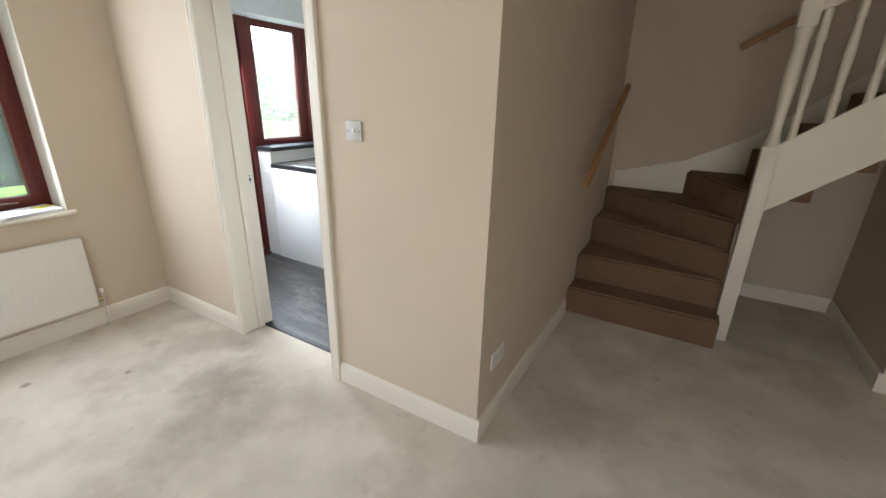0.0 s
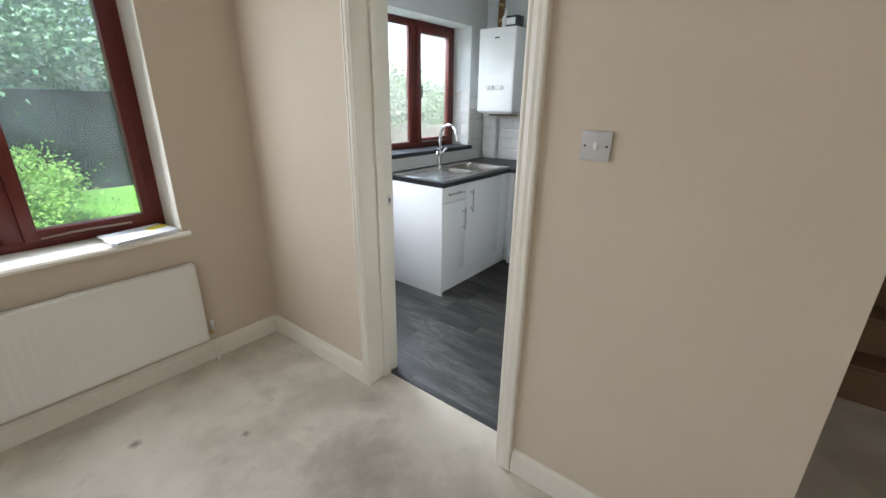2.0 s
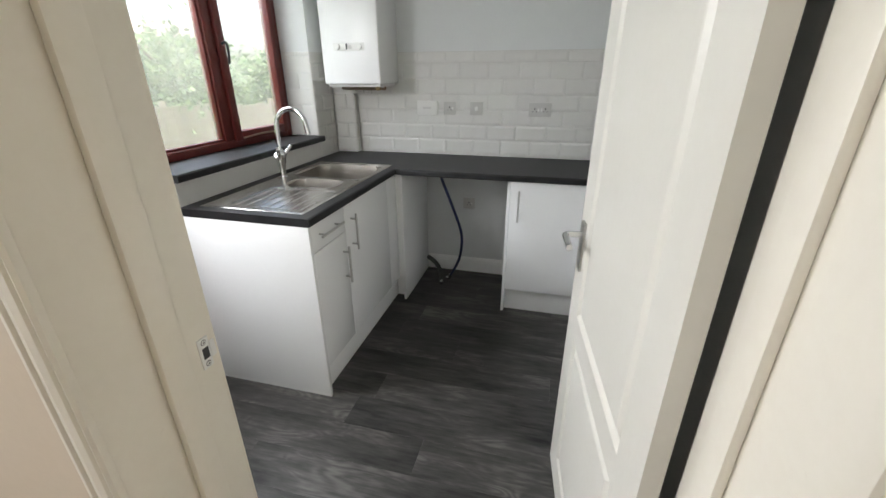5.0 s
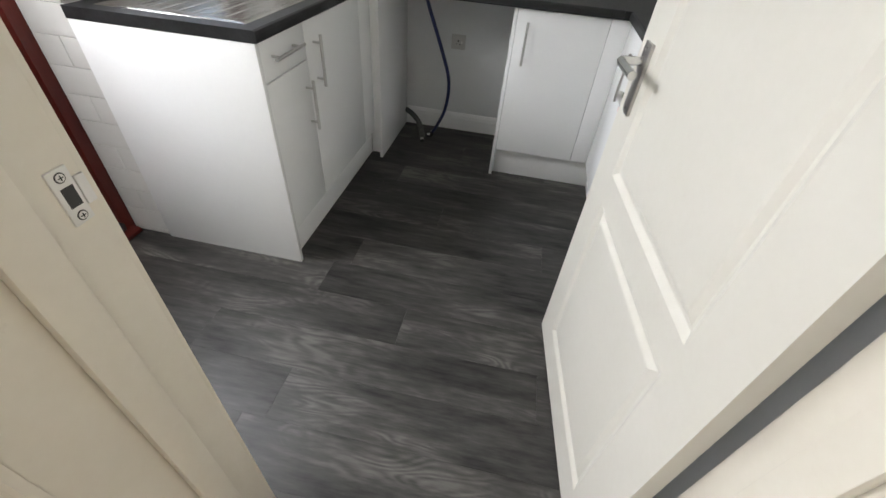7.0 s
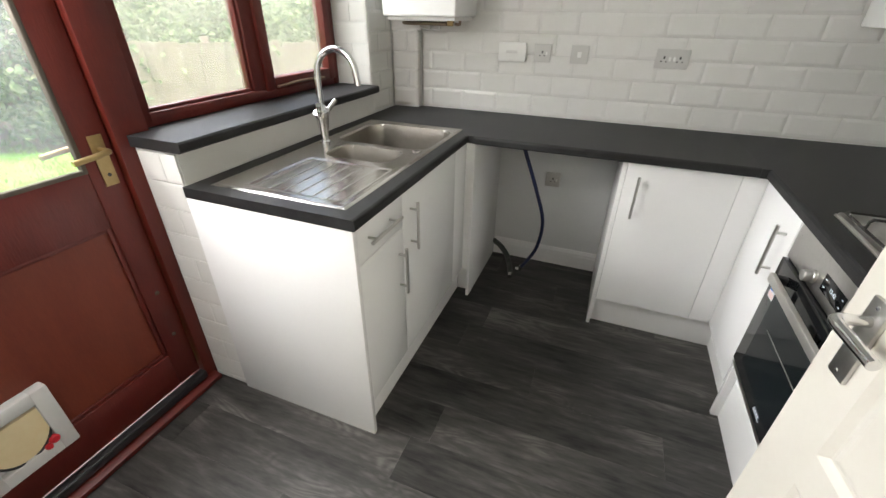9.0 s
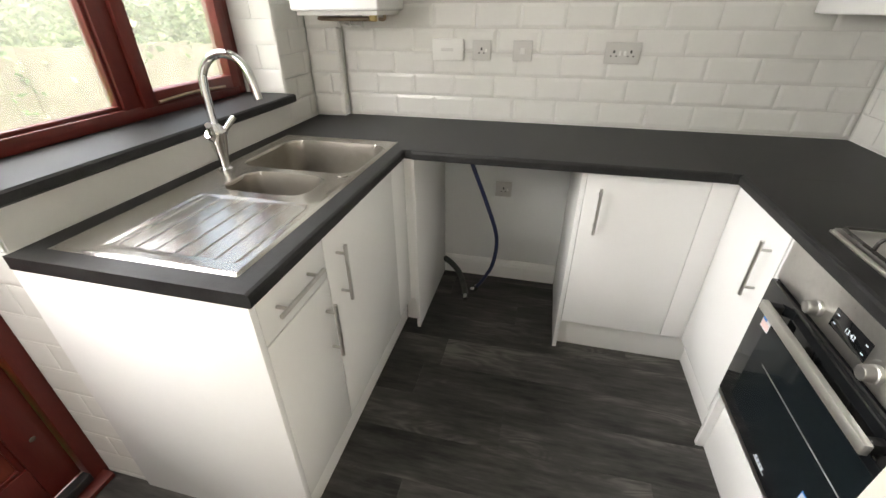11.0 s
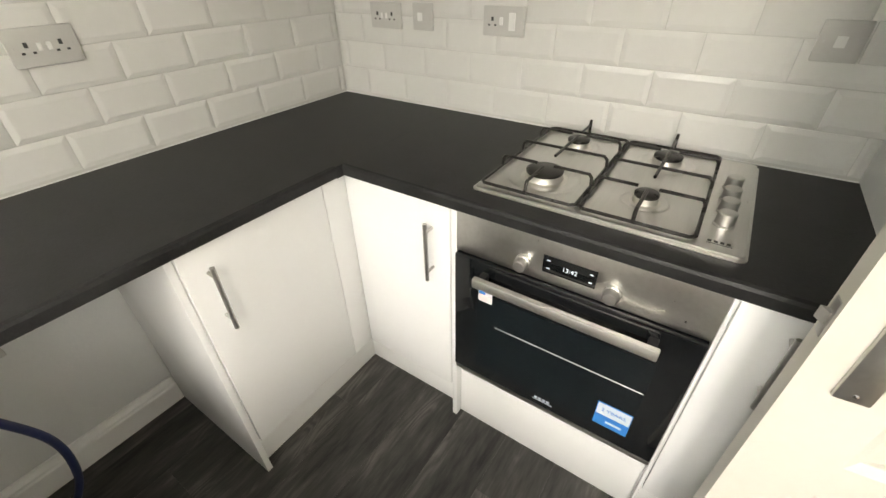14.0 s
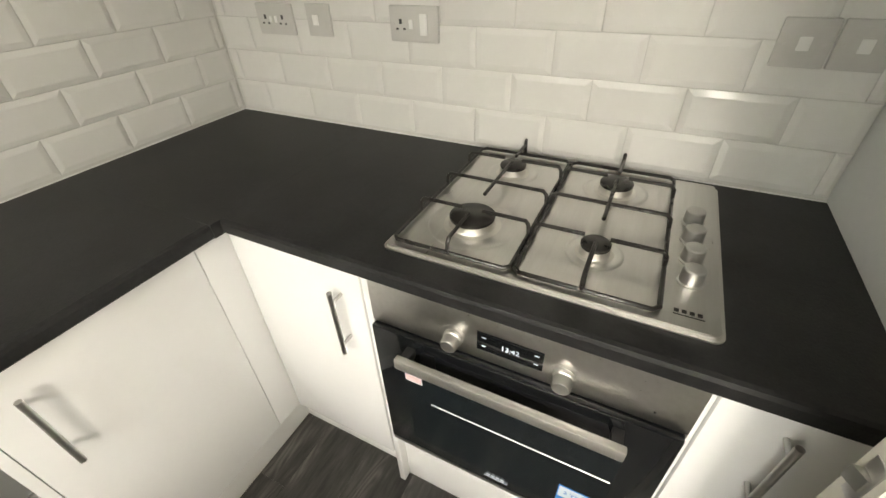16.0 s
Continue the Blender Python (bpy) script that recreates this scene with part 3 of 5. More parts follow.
lp = part("latch_plate", box(0.7575, 0.008, 0.975, 0.7590, 0.027, 1.035, 0.0005, m=LEAF), NICKEL, leaf, "worn brass latch plate")
part("latch", prism([(0.759, 0.010), (0.769, 0.010), (0.762, 0.024), (0.759, 0.024)], "z", 0.995, 1.015, m=LEAF), NICKEL, lp)
part("handle_plate", box(0.672, -0.008, 0.895, 0.714, 0.0, 1.052, 0.002, m=LEAF), NICKEL, leaf)
for z in (0.25, 1.75):
    part("hinge", tube([(1.736, 0.266, z - 0.04), (1.736, 0.266, z + 0.04)], 0.006), NICKEL, leaf)


# ---- red timber windows and garden door ----
def frame_ring(y0, y1, z0, z1, w, x0, x1, bm=None, b=0.004):
    bm = box(x0, y0, z0, x1, y0 + w, z1, b, bm=bm)
    box(x0, y1 - w, z0, x1, y1, z1, b, bm=bm)
    box(x0 + 0.001, y0 + w - 0.003, z0, x1 - 0.001, y1 - w + 0.003, z0 + w, b, bm=bm)
    box(x0 + 0.001, y0 + w - 0.003, z1 - w, x1 - 0.001, y1 - w + 0.003, z1, b, bm=bm)
    return bm


def pane(parent, y0, y1, z0, z1, x, material=GLASS):
    ob = part("pane", box(x, y0, z0, x + 0.004, y1, z1), material, parent, "dusty window glass", smooth=False)
    ob.visible_shadow = False
    return ob


def casement_window(name, y0, y1, z0, z1, mull, x, label, glass=GLASS):
    """Fixed light below the mullion's y, opening casement above it."""
    win = thing(name, x, (y0 + y1) / 2, z0, label, "window", kind="structure")
    part("window_frame", frame_ring(y0, y1, z0, z1, 0.045, x - 0.07, x), REDWOOD, win)
    part("mullion", box(x - 0.068, mull - 0.035, z0 + 0.04, x - 0.002, mull + 0.035, z1 - 0.04, 0.004), REDWOOD, win)
    sash = part("sash", frame_ring(mull + 0.034, y1 - 0.044, z0 + 0.034, z1 - 0.044, 0.052, x - 0.05, x + 0.012), REDWOOD, win)
    part("glazing_bead", frame_ring(y0 + 0.043, mull - 0.033, z0 + 0.043, z1 - 0.043, 0.014, x - 0.04, x - 0.014, b=0.002), REDWOOD, win)
    pane(win, y0 + 0.044, mull - 0.034, z0 + 0.044, z1 - 0.044, x - 0.045, glass)
    pane(sash, mull + 0.084, y1 - 0.094, z0 + 0.084, z1 - 0.094, x - 0.03, glass)
    zc = (z0 + z1) / 2
    part("casement_handle", tube(curve([(x + 0.012, mull + 0.058, zc), (x + 0.04, mull + 0.058, zc + 0.005), (x + 0.045, mull + 0.06, zc - 0.04), (x + 0.035, mull + 0.062, zc - 0.10)]), 0.007, 8), BLACK, sash, "dark casement fastener")
    part("casement_stay", tube(curve([(x + 0.015, mull + 0.09, z0 + 0.048), (x + 0.022, mull + 0.25, z0 + 0.056), (x + 0.02, y1 - 0.16, z0 + 0.05)]), 0.006, 8), COPPER, sash, "brown metal casement stay")
    return win


lw = casement_window("window_1", -2.59, -0.462, 0.812, HEAD, -1.075, -0.215, "red-stained timber window with a fixed light and a casement")
kw = casement_window("window_2", 1.178, 2.343, 1.072, HEAD, 1.745, -0.29, "red-stained timber kitchen window over the sink", KITCHEN_GLASS)
fw = thing("window_3", 4.2, -4.6, 0.85, "red-stained timber front window behind the walker", "window", kind="structure")
for x in (3.2, 4.17, 5.14):
    part("window_frame", box(x, -4.66, 0.85, x + 0.06, -4.6, 2.15, 0.004), REDWOOD, fw)
for z in (0.85, 2.09):
    part("window_frame", box(3.26, -4.659, z, 5.14, -4.601, z + 0.06, 0.004), REDWOOD, fw)
solid("window_sill", prism([(-0.285, 0.785), (0.022, 0.785), (0.032, 0.79), (0.034, 0.802), (0.026, 0.812), (-0.285, 0.812)], "y", -2.66, -0.425), GLOSS, "ivory gloss-painted window board with a rounded nosing", "window sill", kind="structure", smooth=False)
bm = box(-0.22, -0.4635, 0.812, 0.0, -0.4595, HEAD)
box(-0.215, -2.6, HEAD - 0.004, -0.001, -0.4635, HEAD - 0.001, bm=bm)
solid("reveal", bm, GLOSS, "white painted window reveal", "reveal", kind="structure", smooth=False)
solid("window_sill", prism([(-0.30, 1.036), (-0.044, 1.036), (-0.036, 1.042), (-0.036, 1.066), (-0.042, 1.072), (-0.30, 1.072)], "y", 1.104, 2.345), WORKTOP, "charcoal laminate sill over the sink", "window sill", kind="structure", smooth=False)

gd = thing("door_2", -0.28, 0.68, 0, "red-stained half-glazed garden door with a cat flap", "door", kind="structure")
XD = -0.285
jamb = part("door_jamb", box(-0.36, 1.068, 0, -0.262, 1.182, HEAD, 0.004), REDWOOD, gd)
part("door_jamb", box(-0.36, 0.206, 0, -0.262, 0.285, HEAD, 0.004), REDWOOD, gd)
part("head_rail", box(-0.36, 0.285, 2.10, -0.262, 1.068, HEAD, 0.004), REDWOOD, gd)
part("threshold_bar", prism([(-0.36, 0.0), (-0.222, 0.0), (-0.222, 0.016), (-0.236, 0.022), (-0.36, 0.03)], "y", 0.206, 1.104), REDWOOD, gd, "worn red timber threshold")
part("draught_strip", box(-0.284, 0.286, 0.030, -0.248, 1.066, 0.066, 0.006), BLACK, gd)
part("stile", box(XD - 0.04, 0.97, 0.065, XD, 1.064, 2.095, 0.004), REDWOOD, gd)
part("stile", box(XD - 0.04, 0.289, 0.065, XD, 0.383, 2.095, 0.004), REDWOOD, gd)
part("bottom_rail", box(XD - 0.039, 0.383, 0.065, XD - 0.001, 0.97, 0.225, 0.003), REDWOOD, gd)
part("lock_rail", box(XD - 0.039, 0.383, 0.80, XD - 0.001, 0.97, 0.985, 0.003), REDWOOD, gd)
part("top_rail", box(XD - 0.039, 0.383, 1.99, XD - 0.001, 0.97, 2.095, 0.003), REDWOOD, gd)
part("lower_panel", box(XD - 0.03, 0.38, 0.22, XD - 0.016, 0.973, 0.805), RED_PANEL, gd, "faded red-brown lower panel")
part("panel_moulding", frame_ring(0.382, 0.971, 0.224, 0.801, 0.016, XD - 0.018, XD - 0.006, b=0.004), REDWOOD, gd)
part("glazing_bead", frame_ring(0.382, 0.971, 0.984, 1.991, 0.014, XD - 0.02, XD + 0.002, b=0.003), FENCE, gd, "pale worn glazing bead")
pane(gd, 0.38, 0.973, 0.98, 1.995, XD - 0.028, GLASS)
hp = part("handle_plate", box(XD, 1.002, 0.93, XD + 0.004, 1.044, 1.09, 0.001), BRASS, gd, "tarnished brass lever handle on a plate")
part("lever", tube(curve([(XD + 0.004, 1.023, 1.045), (XD + 0.045, 1.023, 1.045), (XD + 0.058, 1.01, 1.047), (XD + 0.06, 0.97, 1.043), (XD + 0.058, 0.915, 1.038)]), 0.009, 10), BRASS, hp)
part("keyhole", lathe([(0.006, 0), (0.006, 0.0012)], pose(XD + 0.004, 1.023, 0.965, 0, 90), 12), DARK, hp)
part("outside_lever", tube(curve([(XD - 0.044, 1.023, 1.045), (XD - 0.085, 1.02, 1.045), (XD - 0.09, 0.97, 1.043), (XD - 0.088, 0.91, 1.038)]), 0.009, 10), BRASS, hp)
for z in (0.30, 0.50):
    part("dowel_plug", lathe([(0.009, 0), (0.008, 0.002), (0.002, 0.003)], pose(XD, 1.02, z, 0, 90), 12), FENCE, gd)
flap = thing("cat_flap", XD, 0.50, 0.19, "grey-white cat flap with a yellowed flap and red lock", "cat flap")
part("surround", frame_ring(0.385, 0.618, 0.188, 0.438, 0.045, XD - 0.016, XD + 0.022, b=0.005), PLASTIC_GREY, flap)
half = [(0.50 + 0.086 * math.cos(a), 0.343 + 0.115 * math.sin(a)) for a in [math.pi + math.pi * k / 18 for k in range(19)]]
part("flap", prism([(u, v) for u, v in half] + [(0.585, 0.378), (0.415, 0.378)], "x", XD + 0.0, XD + 0.012), FLAP, flap)
part("flap_seal", tube([(XD + 0.014, u, v) for u, v in half], 0.004, 8), BLACK, flap)
part("backing", box(XD - 0.012, 0.425, 0.228, XD - 0.002, 0.58, 0.403), PLASTIC_GREY, flap)
part("lock_knob", lathe([(0.014, 0), (0.014, 0.012), (0.011, 0.016)], pose(XD + 0.012, 0.565, 0.248, 0, 90), 16), RED_PLASTIC, flap)
part("lock_knob", lathe([(0.010, 0), (0.010, 0.012), (0.008, 0.016)], pose(XD + 0.012, 0.545, 0.235, 0, 90), 16), RED_PLASTIC, flap)


# ---- living room things ----
rad = thing("radiator", 0.045, -1.05, 0.165, "cream enamelled panel radiator under the window", "radiator")
outline = [(0.035, -1.63), (0.064, -1.63), (0.068, -1.625)]
for i in range(33):
    y = -1.60 + i * 0.034
    outline += [(0.068, y), (0.0686, y + 0.004), (0.0686, y + 0.018), (0.068, y + 0.022)]
outline += [(0.068, -0.46), (0.064, -0.455), (0.035, -0.455)]
bm = prism(outline, "z", 0.165, 0.630)
box(0.0352, -1.629, 0.6305, 0.068, -0.456, 0.634, 0.001, bm=bm)
part("panel", bm, RADIATOR, rad)
part("top_grille", box(0.02, -1.628, 0.628, 0.066, -0.457, 0.637, 0.002), RADIATOR, rad)
for y in (-1.35, -0.75):
    part("bracket", box(0.0, y, 0.25, 0.04, y + 0.03, 0.6), RADIATOR, rad)
part("bleed_cap", box(0.03, -0.99, 0.636, 0.055, -0.955, 0.645, 0.003), PLASTIC, rad)
for y, name in ((-0.42, "lockshield_valve"), (-1.665, "thermostatic_valve")):
    v = part(name, tube([(0.045, y - 0.03 * (1 if y < -1 else -1) * 0, 0.14), (0.045, y, 0.24)], 0.009, 12), CHROME, rad, "chrome radiator valve")
    part("tail", tube([(0.045, y, 0.195), (0.045, y + (0.05 if y < -1 else -0.05), 0.195)], 0.010, 12), BRASS, v)
    part("pipe", tube([(0.045, y, 0.15), (0.045, y, 0.0)], 0.0075, 10), GLOSS, v)
    if y < -1:
        part("valve_head", lathe([(0.016, 0), (0.021, 0.01), (0.021, 0.05), (0.017, 0.062), (0.005, 0.064)], pose(0.045, y, 0.235), 20), PLASTIC, v, "white ribbed valve head")
    else:
        part("valve_cap", lathe([(0.011, 0), (0.012, 0.03), (0.009, 0.034)], pose(0.045, y, 0.238), 16), PLASTIC, v)

sw = thing("light_switch", 2.005, 0, 1.375, "white square light switch with one rocker", "light switch")
part("plate", box(1.961, -0.010, 1.333, 2.049, 0.0, 1.419, 0.003), PLATE, sw)
part("rocker", box(1.999, -0.014, 1.366, 2.012, -0.009, 1.387, 0.002), PLASTIC, sw)
for x in (1.973, 2.037):
    part("screw", lathe([(0.0038, 0), (0.0034, 0.0012)], pose(x, -0.010, 1.376, 90), 12), DARK, sw)
so = thing("wall_socket", 2.672, 0.19, 0.36, "white double socket low on the stair wall", "socket")
part("plate", box(2.672, 0.115, 0.315, 2.681, 0.261, 0.401, 0.003), PLASTIC, so)
for y in (0.153, 0.223):
    part("socket_face", box(2.681, y - 0.024, 0.332, 2.6825, y + 0.024, 0.385, 0.0005), PLASTIC_GREY, so)

al = thing("alarm_sensor", 0.05, -0.05, 2.12, "cream corner alarm sensor high on the wall", "alarm sensor")
AM = pose(0.05, -0.05, 0, 0, 0, -45)
part("body", box(-0.035, -0.06, 2.11, 0.035, 0.0, 2.24, 0.014, m=AM, seg=3), GLOSS, al)
part("lens", box(-0.024, -0.064, 2.12, 0.024, -0.058, 2.165, 0.003, m=AM), PINE, al)

for k, (dx, dy, rz) in enumerate(((0, 0, 4), (0.004, 0.006, 7), (-0.003, -0.004, 2), (0.006, 0.002, 9))):
    sheet = box(-0.10, -0.145, 0, 0.10, 0.145, 0.0045, 0.0006, m=pose(-0.085 + dx, -0.635 + dy, 0.8125 + 0.005 * k, 0, 0, rz))
    solid("paper_stack" if k == 0 else "paper_sheet", sheet, PAPER, "white papers lying on the window sill", "papers", "papers on the sill", smooth=False)
bm = box(-0.03, -0.05, 0, 0.03, 0.05, 0.0012, m=pose(-0.115, -0.54, 0.833, 0, 0, 20))
solid("sticky_note", bm, YELLOW, "yellow sticky note on the papers", "note", smooth=False)
pts = curve([(0.05, -2.25, 0.006), (0.09, -1.95, 0.006), (0.14, -1.67, 0.006), (0.26, -1.59, 0.006), (0.275, -1.485, 0.006), (0.205, -1.418, 0.006), (0.085, -1.41, 0.006), (0.04, -1.48, 0.006), (0.05, -1.60, 0.006), (0.15, -1.63, 0.015), (0.225, -1.59, 0.016), (0.305, -1.60, 0.008), (0.34, -1.68, 0.006), (0.27, -1.85, 0.006), (0.12, -2.05, 0.006), (0.06, -2.25, 0.016)], 8)
solid("cable", tube(pts, 0.0045, 8), PLASTIC, "loose white cable coiled on the carpet", "cable")


# ---- stairs ----
st = thing("staircase", 3.2, 2.1, 0, "carpeted winder staircase with a white string and newel", "staircase", kind="structure")
NX, NY, RISE = 3.64, 1.76, 0.203
steps = [
    [(2.672, 1.54), (3.66, 1.54), (3.66, 1.77), (2.672, 1.77)],
    [(2.672, 1.75), (NX, 1.75), (NX, 1.80), (2.672, 2.22)],
    [(2.672, 2.18), (NX, 1.79), (NX, 1.83), (2.672, 2.667)],
    [(2.672, 2.61), (NX - 0.02, 1.82), (NX, 1.85), (3.30, 2.667), (2.672, 2.667)],
    [(3.28, 2.667), (NX - 0.02, 1.84), (NX + 0.03, 1.84), (3.70, 2.667)],
]
for i, outline in enumerate(steps):
    z1 = RISE * (i + 1)
    t = prism(outline, "z", max(0, z1 - RISE - 0.02), z1)
    bmesh.ops.bevel(t, geom=[e for e in t.edges if all(abs(v.co.z - z1) < 1e-5 for v in e.verts)], offset=0.018, segments=3, affect="EDGES")
    part("stair_step", t, STAIR_CARPET, st)
for i in range(6):
    z1 = RISE * (6 + i)
    x = 3.69 + i * 0.235
    part("stair_step", box(x, 1.76, z1 - RISE - 0.03, x + 0.26, 2.65, z1, 0.012), STAIR_CARPET, st)
part("outer_string", prism([(3.66, 0.86), (4.9, 1.85), (4.9, 2.22), (3.66, 1.27)], "y", 1.70, 1.745), GLOSS, st, smooth=False)
part("soffit", prism([(3.69, 0.93), (5.2, 2.13), (5.2, 2.15), (3.69, 0.96)], "y", 1.745, 2.65), CREAM, st, smooth=False)
part("wall_string", prism([(2.72, 0.95), (3.25, 1.09), (3.66, 1.30), (4.9, 2.3), (4.9, 2.25), (3.66, 0.8), (2.72, 0.6)], "y", 2.649, 2.669), GLOSS, st, smooth=False)
nw = part("newel_post", box(3.645, 1.695, 0, 3.735, 1.785, 1.30, 0.005), GLOSS, st, "white turned newel post")
part("newel_shaft", lathe([(0.04, 1.30), (0.044, 1.32), (0.03, 1.35), (0.026, 1.42), (0.038, 1.66), (0.034, 1.86), (0.044, 1.90), (0.044, 1.93)], pose(3.69, 1.74, 0), 20), GLOSS, nw)
part("newel_block", box(3.645, 1.695, 1.93, 3.735, 1.785, 2.2, 0.006), GLOSS, nw)
for i in range(8):
    x = 3.768 + i * 0.135
    zb = 1.27 + (x - 3.66) * 0.766
    b = part("baluster", lathe([(0.021, zb - 0.03), (0.021, zb + 0.10), (0.025, zb + 0.12), (0.016, zb + 0.14), (0.020, zb + 0.20), (0.025, zb + 0.34), (0.016, zb + 0.50), (0.025, zb + 0.52), (0.020, zb + 0.54), (0.020, zb + 0.66)], pose(x, 1.722, 0), 14), GLOSS, st)
part("hand_rail", prism([(3.73, 2.0), (4.9, 2.5), (4.9, 2.545), (3.73, 2.06)], "y", 1.70, 1.75), GLOSS, st)
rail = thing("wall_handrail", 2.75, 1.85, 1.3, "varnished pine handrail on the stair wall", "handrail")
part("rail", box(-0.020, 0, -0.022, 0.020, 1.25, 0.022, 0.010, m=pose(2.765, 1.216, 1.034, 30)), PINE, rail)
for u in (0.2, 1.0):
    part("bracket", tube([(2.672, 1.216 + u * 0.866, 0.974 + u * 0.5), (2.755, 1.216 + u * 0.866, 0.984 + u * 0.5), (2.765, 1.216 + u * 0.866, 1.014 + u * 0.5)], 0.006), NICKEL, rail)
rail2 = thing("wall_handrail", 3.9, 2.6, 2.0, "dark pine handrail on the back stair wall", "handrail")
part("rail", box(0, -0.02, -0.022, 0.85, 0.02, 0.022, 0.010, m=pose(3.45, 2.59, 1.93, 0, -31, 0)), PINE, rail2)
part("bracket", tube([(3.6, 2.65, 1.97), (3.6, 2.59, 2.0)], 0.006), NICKEL, rail2)


# ---- kitchen units ----
def bar_handle(parent, m, x, z, length=0.2, upright=True):
    """Round steel bar on two posts, proud of the door face at local y = 0."""
    d = Vector((0, 0, length / 2)) if upright else Vector((length / 2, 0, 0))
    c = Vector((x, -0.032, z))
    h = part("handle", tube([c - d, c + d], 0.006, 12, m=m), NICKEL, parent, "brushed steel bar handle")
    for s in (-0.7, 0.7):
        q = c + d * s
        part("handle_post", tube([q, q + Vector((0, 0.032, 0))], 0.0045, 10, m=m), NICKEL, h)
    return h


def base_unit(m, w, label, fronts, d=0.55, top=WT - WTH - 0.002, foot=0.168):
    """fronts: (x0, x1, z0, z1, handle) with handle (x, z, upright) or None."""
    o = m @ Vector((w / 2, d / 2, 0))
    u = thing("base_unit", o.x, o.y, 0, label, "kitchen unit", "kitchen base units")
    bm = box(0, 0.020, foot, 0.018, d, top, m=m)
    box(w - 0.018, 0.020, foot, w, d, top, bm=bm, m=m)
    box(0.018, 0.020, foot, w - 0.018, d, foot + 0.018, bm=bm, m=m)
    box(0.018, d - 0.01, foot, w - 0.018, d, top, bm=bm, m=m)
    box(0.018, 0.020, top - 0.018, w - 0.018, 0.075, top, bm=bm, m=m)
    part("carcass", bm, UNIT_SIDE, u, smooth=False)
    for x0, x1, z0, z1, h in fronts:
        f = part("drawer_front" if z1 - z0 < 0.2 else "cabinet_door", box(x0, 0, z0, x1, 0.018, z1, 0.0018, m=m), UNIT, u, "white gloss front")
        if h:
            bar_handle(f, m, *h)
    return u


def end_panel(x0, y0, x1, y1, label="white full-height end panel of the base units", z1=WT - WTH - 0.001):
    return solid("end_panel", box(x0, y0, 0, x1, y1, z1, 0.001), UNIT, label, "end panel", "kitchen end panels")


def plinth(x0, y0, x1, y1, h=0.166):
    return solid("plinth", box(x0, y0, 0, x1, y1, h, 0.001), UNIT_SIDE, "white plinth board under the base units", "plinth", "kitchen plinths")


SX, BY, OX = 0.558, 2.104, 1.788
TOPZ = WT - WTH - 0.004
base_unit(faces_x(SX, 1.124), 0.289, "white sink-run drawer unit with steel bar handles",
          [(0.001, 0.286, 0.763, TOPZ, (0.129, 0.831, 0.195, False)), (0.001, 0.286, 0.170, 0.759, (0.249, 0.602, 0.19, True))])
base_unit(faces_x(SX, 1.414), 0.542, "white sink base unit with one tall door",
          [(0.001, 0.540, 0.170, TOPZ, (0.061, 0.739, 0.19, True))], top=WT - 0.21)
end_panel(-0.078, 1.105, SX, 1.123, "white end panel of the sink run")
bm = box(0.50, 1.957, 0.168, SX - 0.001, 2.115, TOPZ, 0.001)
box(SX - 0.02, 2.112, 0.168, 0.587, 2.128, TOPZ, 0.001, bm=bm)
solid("corner_post", bm, UNIT, "white corner filler post beside the sink unit", "filler panel")
plinth(0.50, 1.124, 0.518, 2.158)
plinth(0.5185, 2.16, 0.586, 2.176)
end_panel(0.588, 2.100, 0.604, BACK - 0.02, "white end panel beside the appliance space")
end_panel(1.262, 2.116, 1.280, BACK - 0.02, "white end panel beside the appliance space")
base_unit(pose(1.281, BY, 0), 0.505, "white back-run base unit with one door and bar handle",
          [(0.001, 0.4205, 0.170, TOPZ, (0.055, 0.740, 0.19, True)), (0.4225, 0.511, 0.170, TOPZ, None)])
plinth(1.281, BY + 0.052, 1.84, BY + 0.068)
base_unit(faces_back(OX, 2.066), 0.342, "white narrow base unit beside the oven",
          [(-0.036, 0.340, 0.170, TOPZ, (0.282, 0.733, 0.19, True))], d=0.53)
end_panel(OX + 0.002, 1.704, EAST - 0.04, 1.722, "white end panel beside the oven")
plinth(OX + 0.052, 1.722, OX + 0.068, 2.20)
base_unit(faces_back(OX, 1.091), 0.199, "white narrow base unit at the worktop end",
          [(0.004, 0.182, 0.170, TOPZ, (0.096, 0.762, 0.19, True))], d=0.53)
end_panel(OX + 0.002, 1.091, EAST - 0.04, 1.098, "white end panel beside the oven")
plinth(OX + 0.03, 0.892, OX + 0.046, 1.703, 0.285)
for m, a, b in ((faces_back(EAST - 0.33, 2.635), 0.0, 0.93), (faces_back(EAST - 0.33, 1.09), 0.0, 0.175)):
    o = m @ Vector(((a + b) / 2, 0.16, 1.39))
    wu = thing("wall_unit", o.x, o.y, o.z, "white wall unit over the worktop corner", "kitchen unit", "kitchen wall units")
    part("carcass", box(a, 0.020, 1.39, b, 0.32, 2.10, m=m), UNIT_SIDE, wu, smooth=False)
    n = 2 if b > 0.5 else 1
    for i in range(n):
        f = part("cabinet_door", box(a + (b - a) * i / n + 0.002, 0, 1.392, a + (b - a) * (i + 1) / n - 0.002, 0.018, 2.098, 0.0018, m=m), UNIT, wu)
        bar_handle(f, m, a + (b - a) * (i + 0.5) / n, 1.55)


def nose(front, back, z1=WT, h=WTH):
    """Worktop section with a rounded front: (across, height) pairs from the front to the back."""
    s = 1 if back > front else -1
    return [(back, z1 - h), (front + s * 0.004, z1 - h), (front, z1 - h + 0.004), (front, z1 - 0.010), (front + s * 0.003, z1 - 0.003), (front + s * 0.010, z1), (back, z1)]


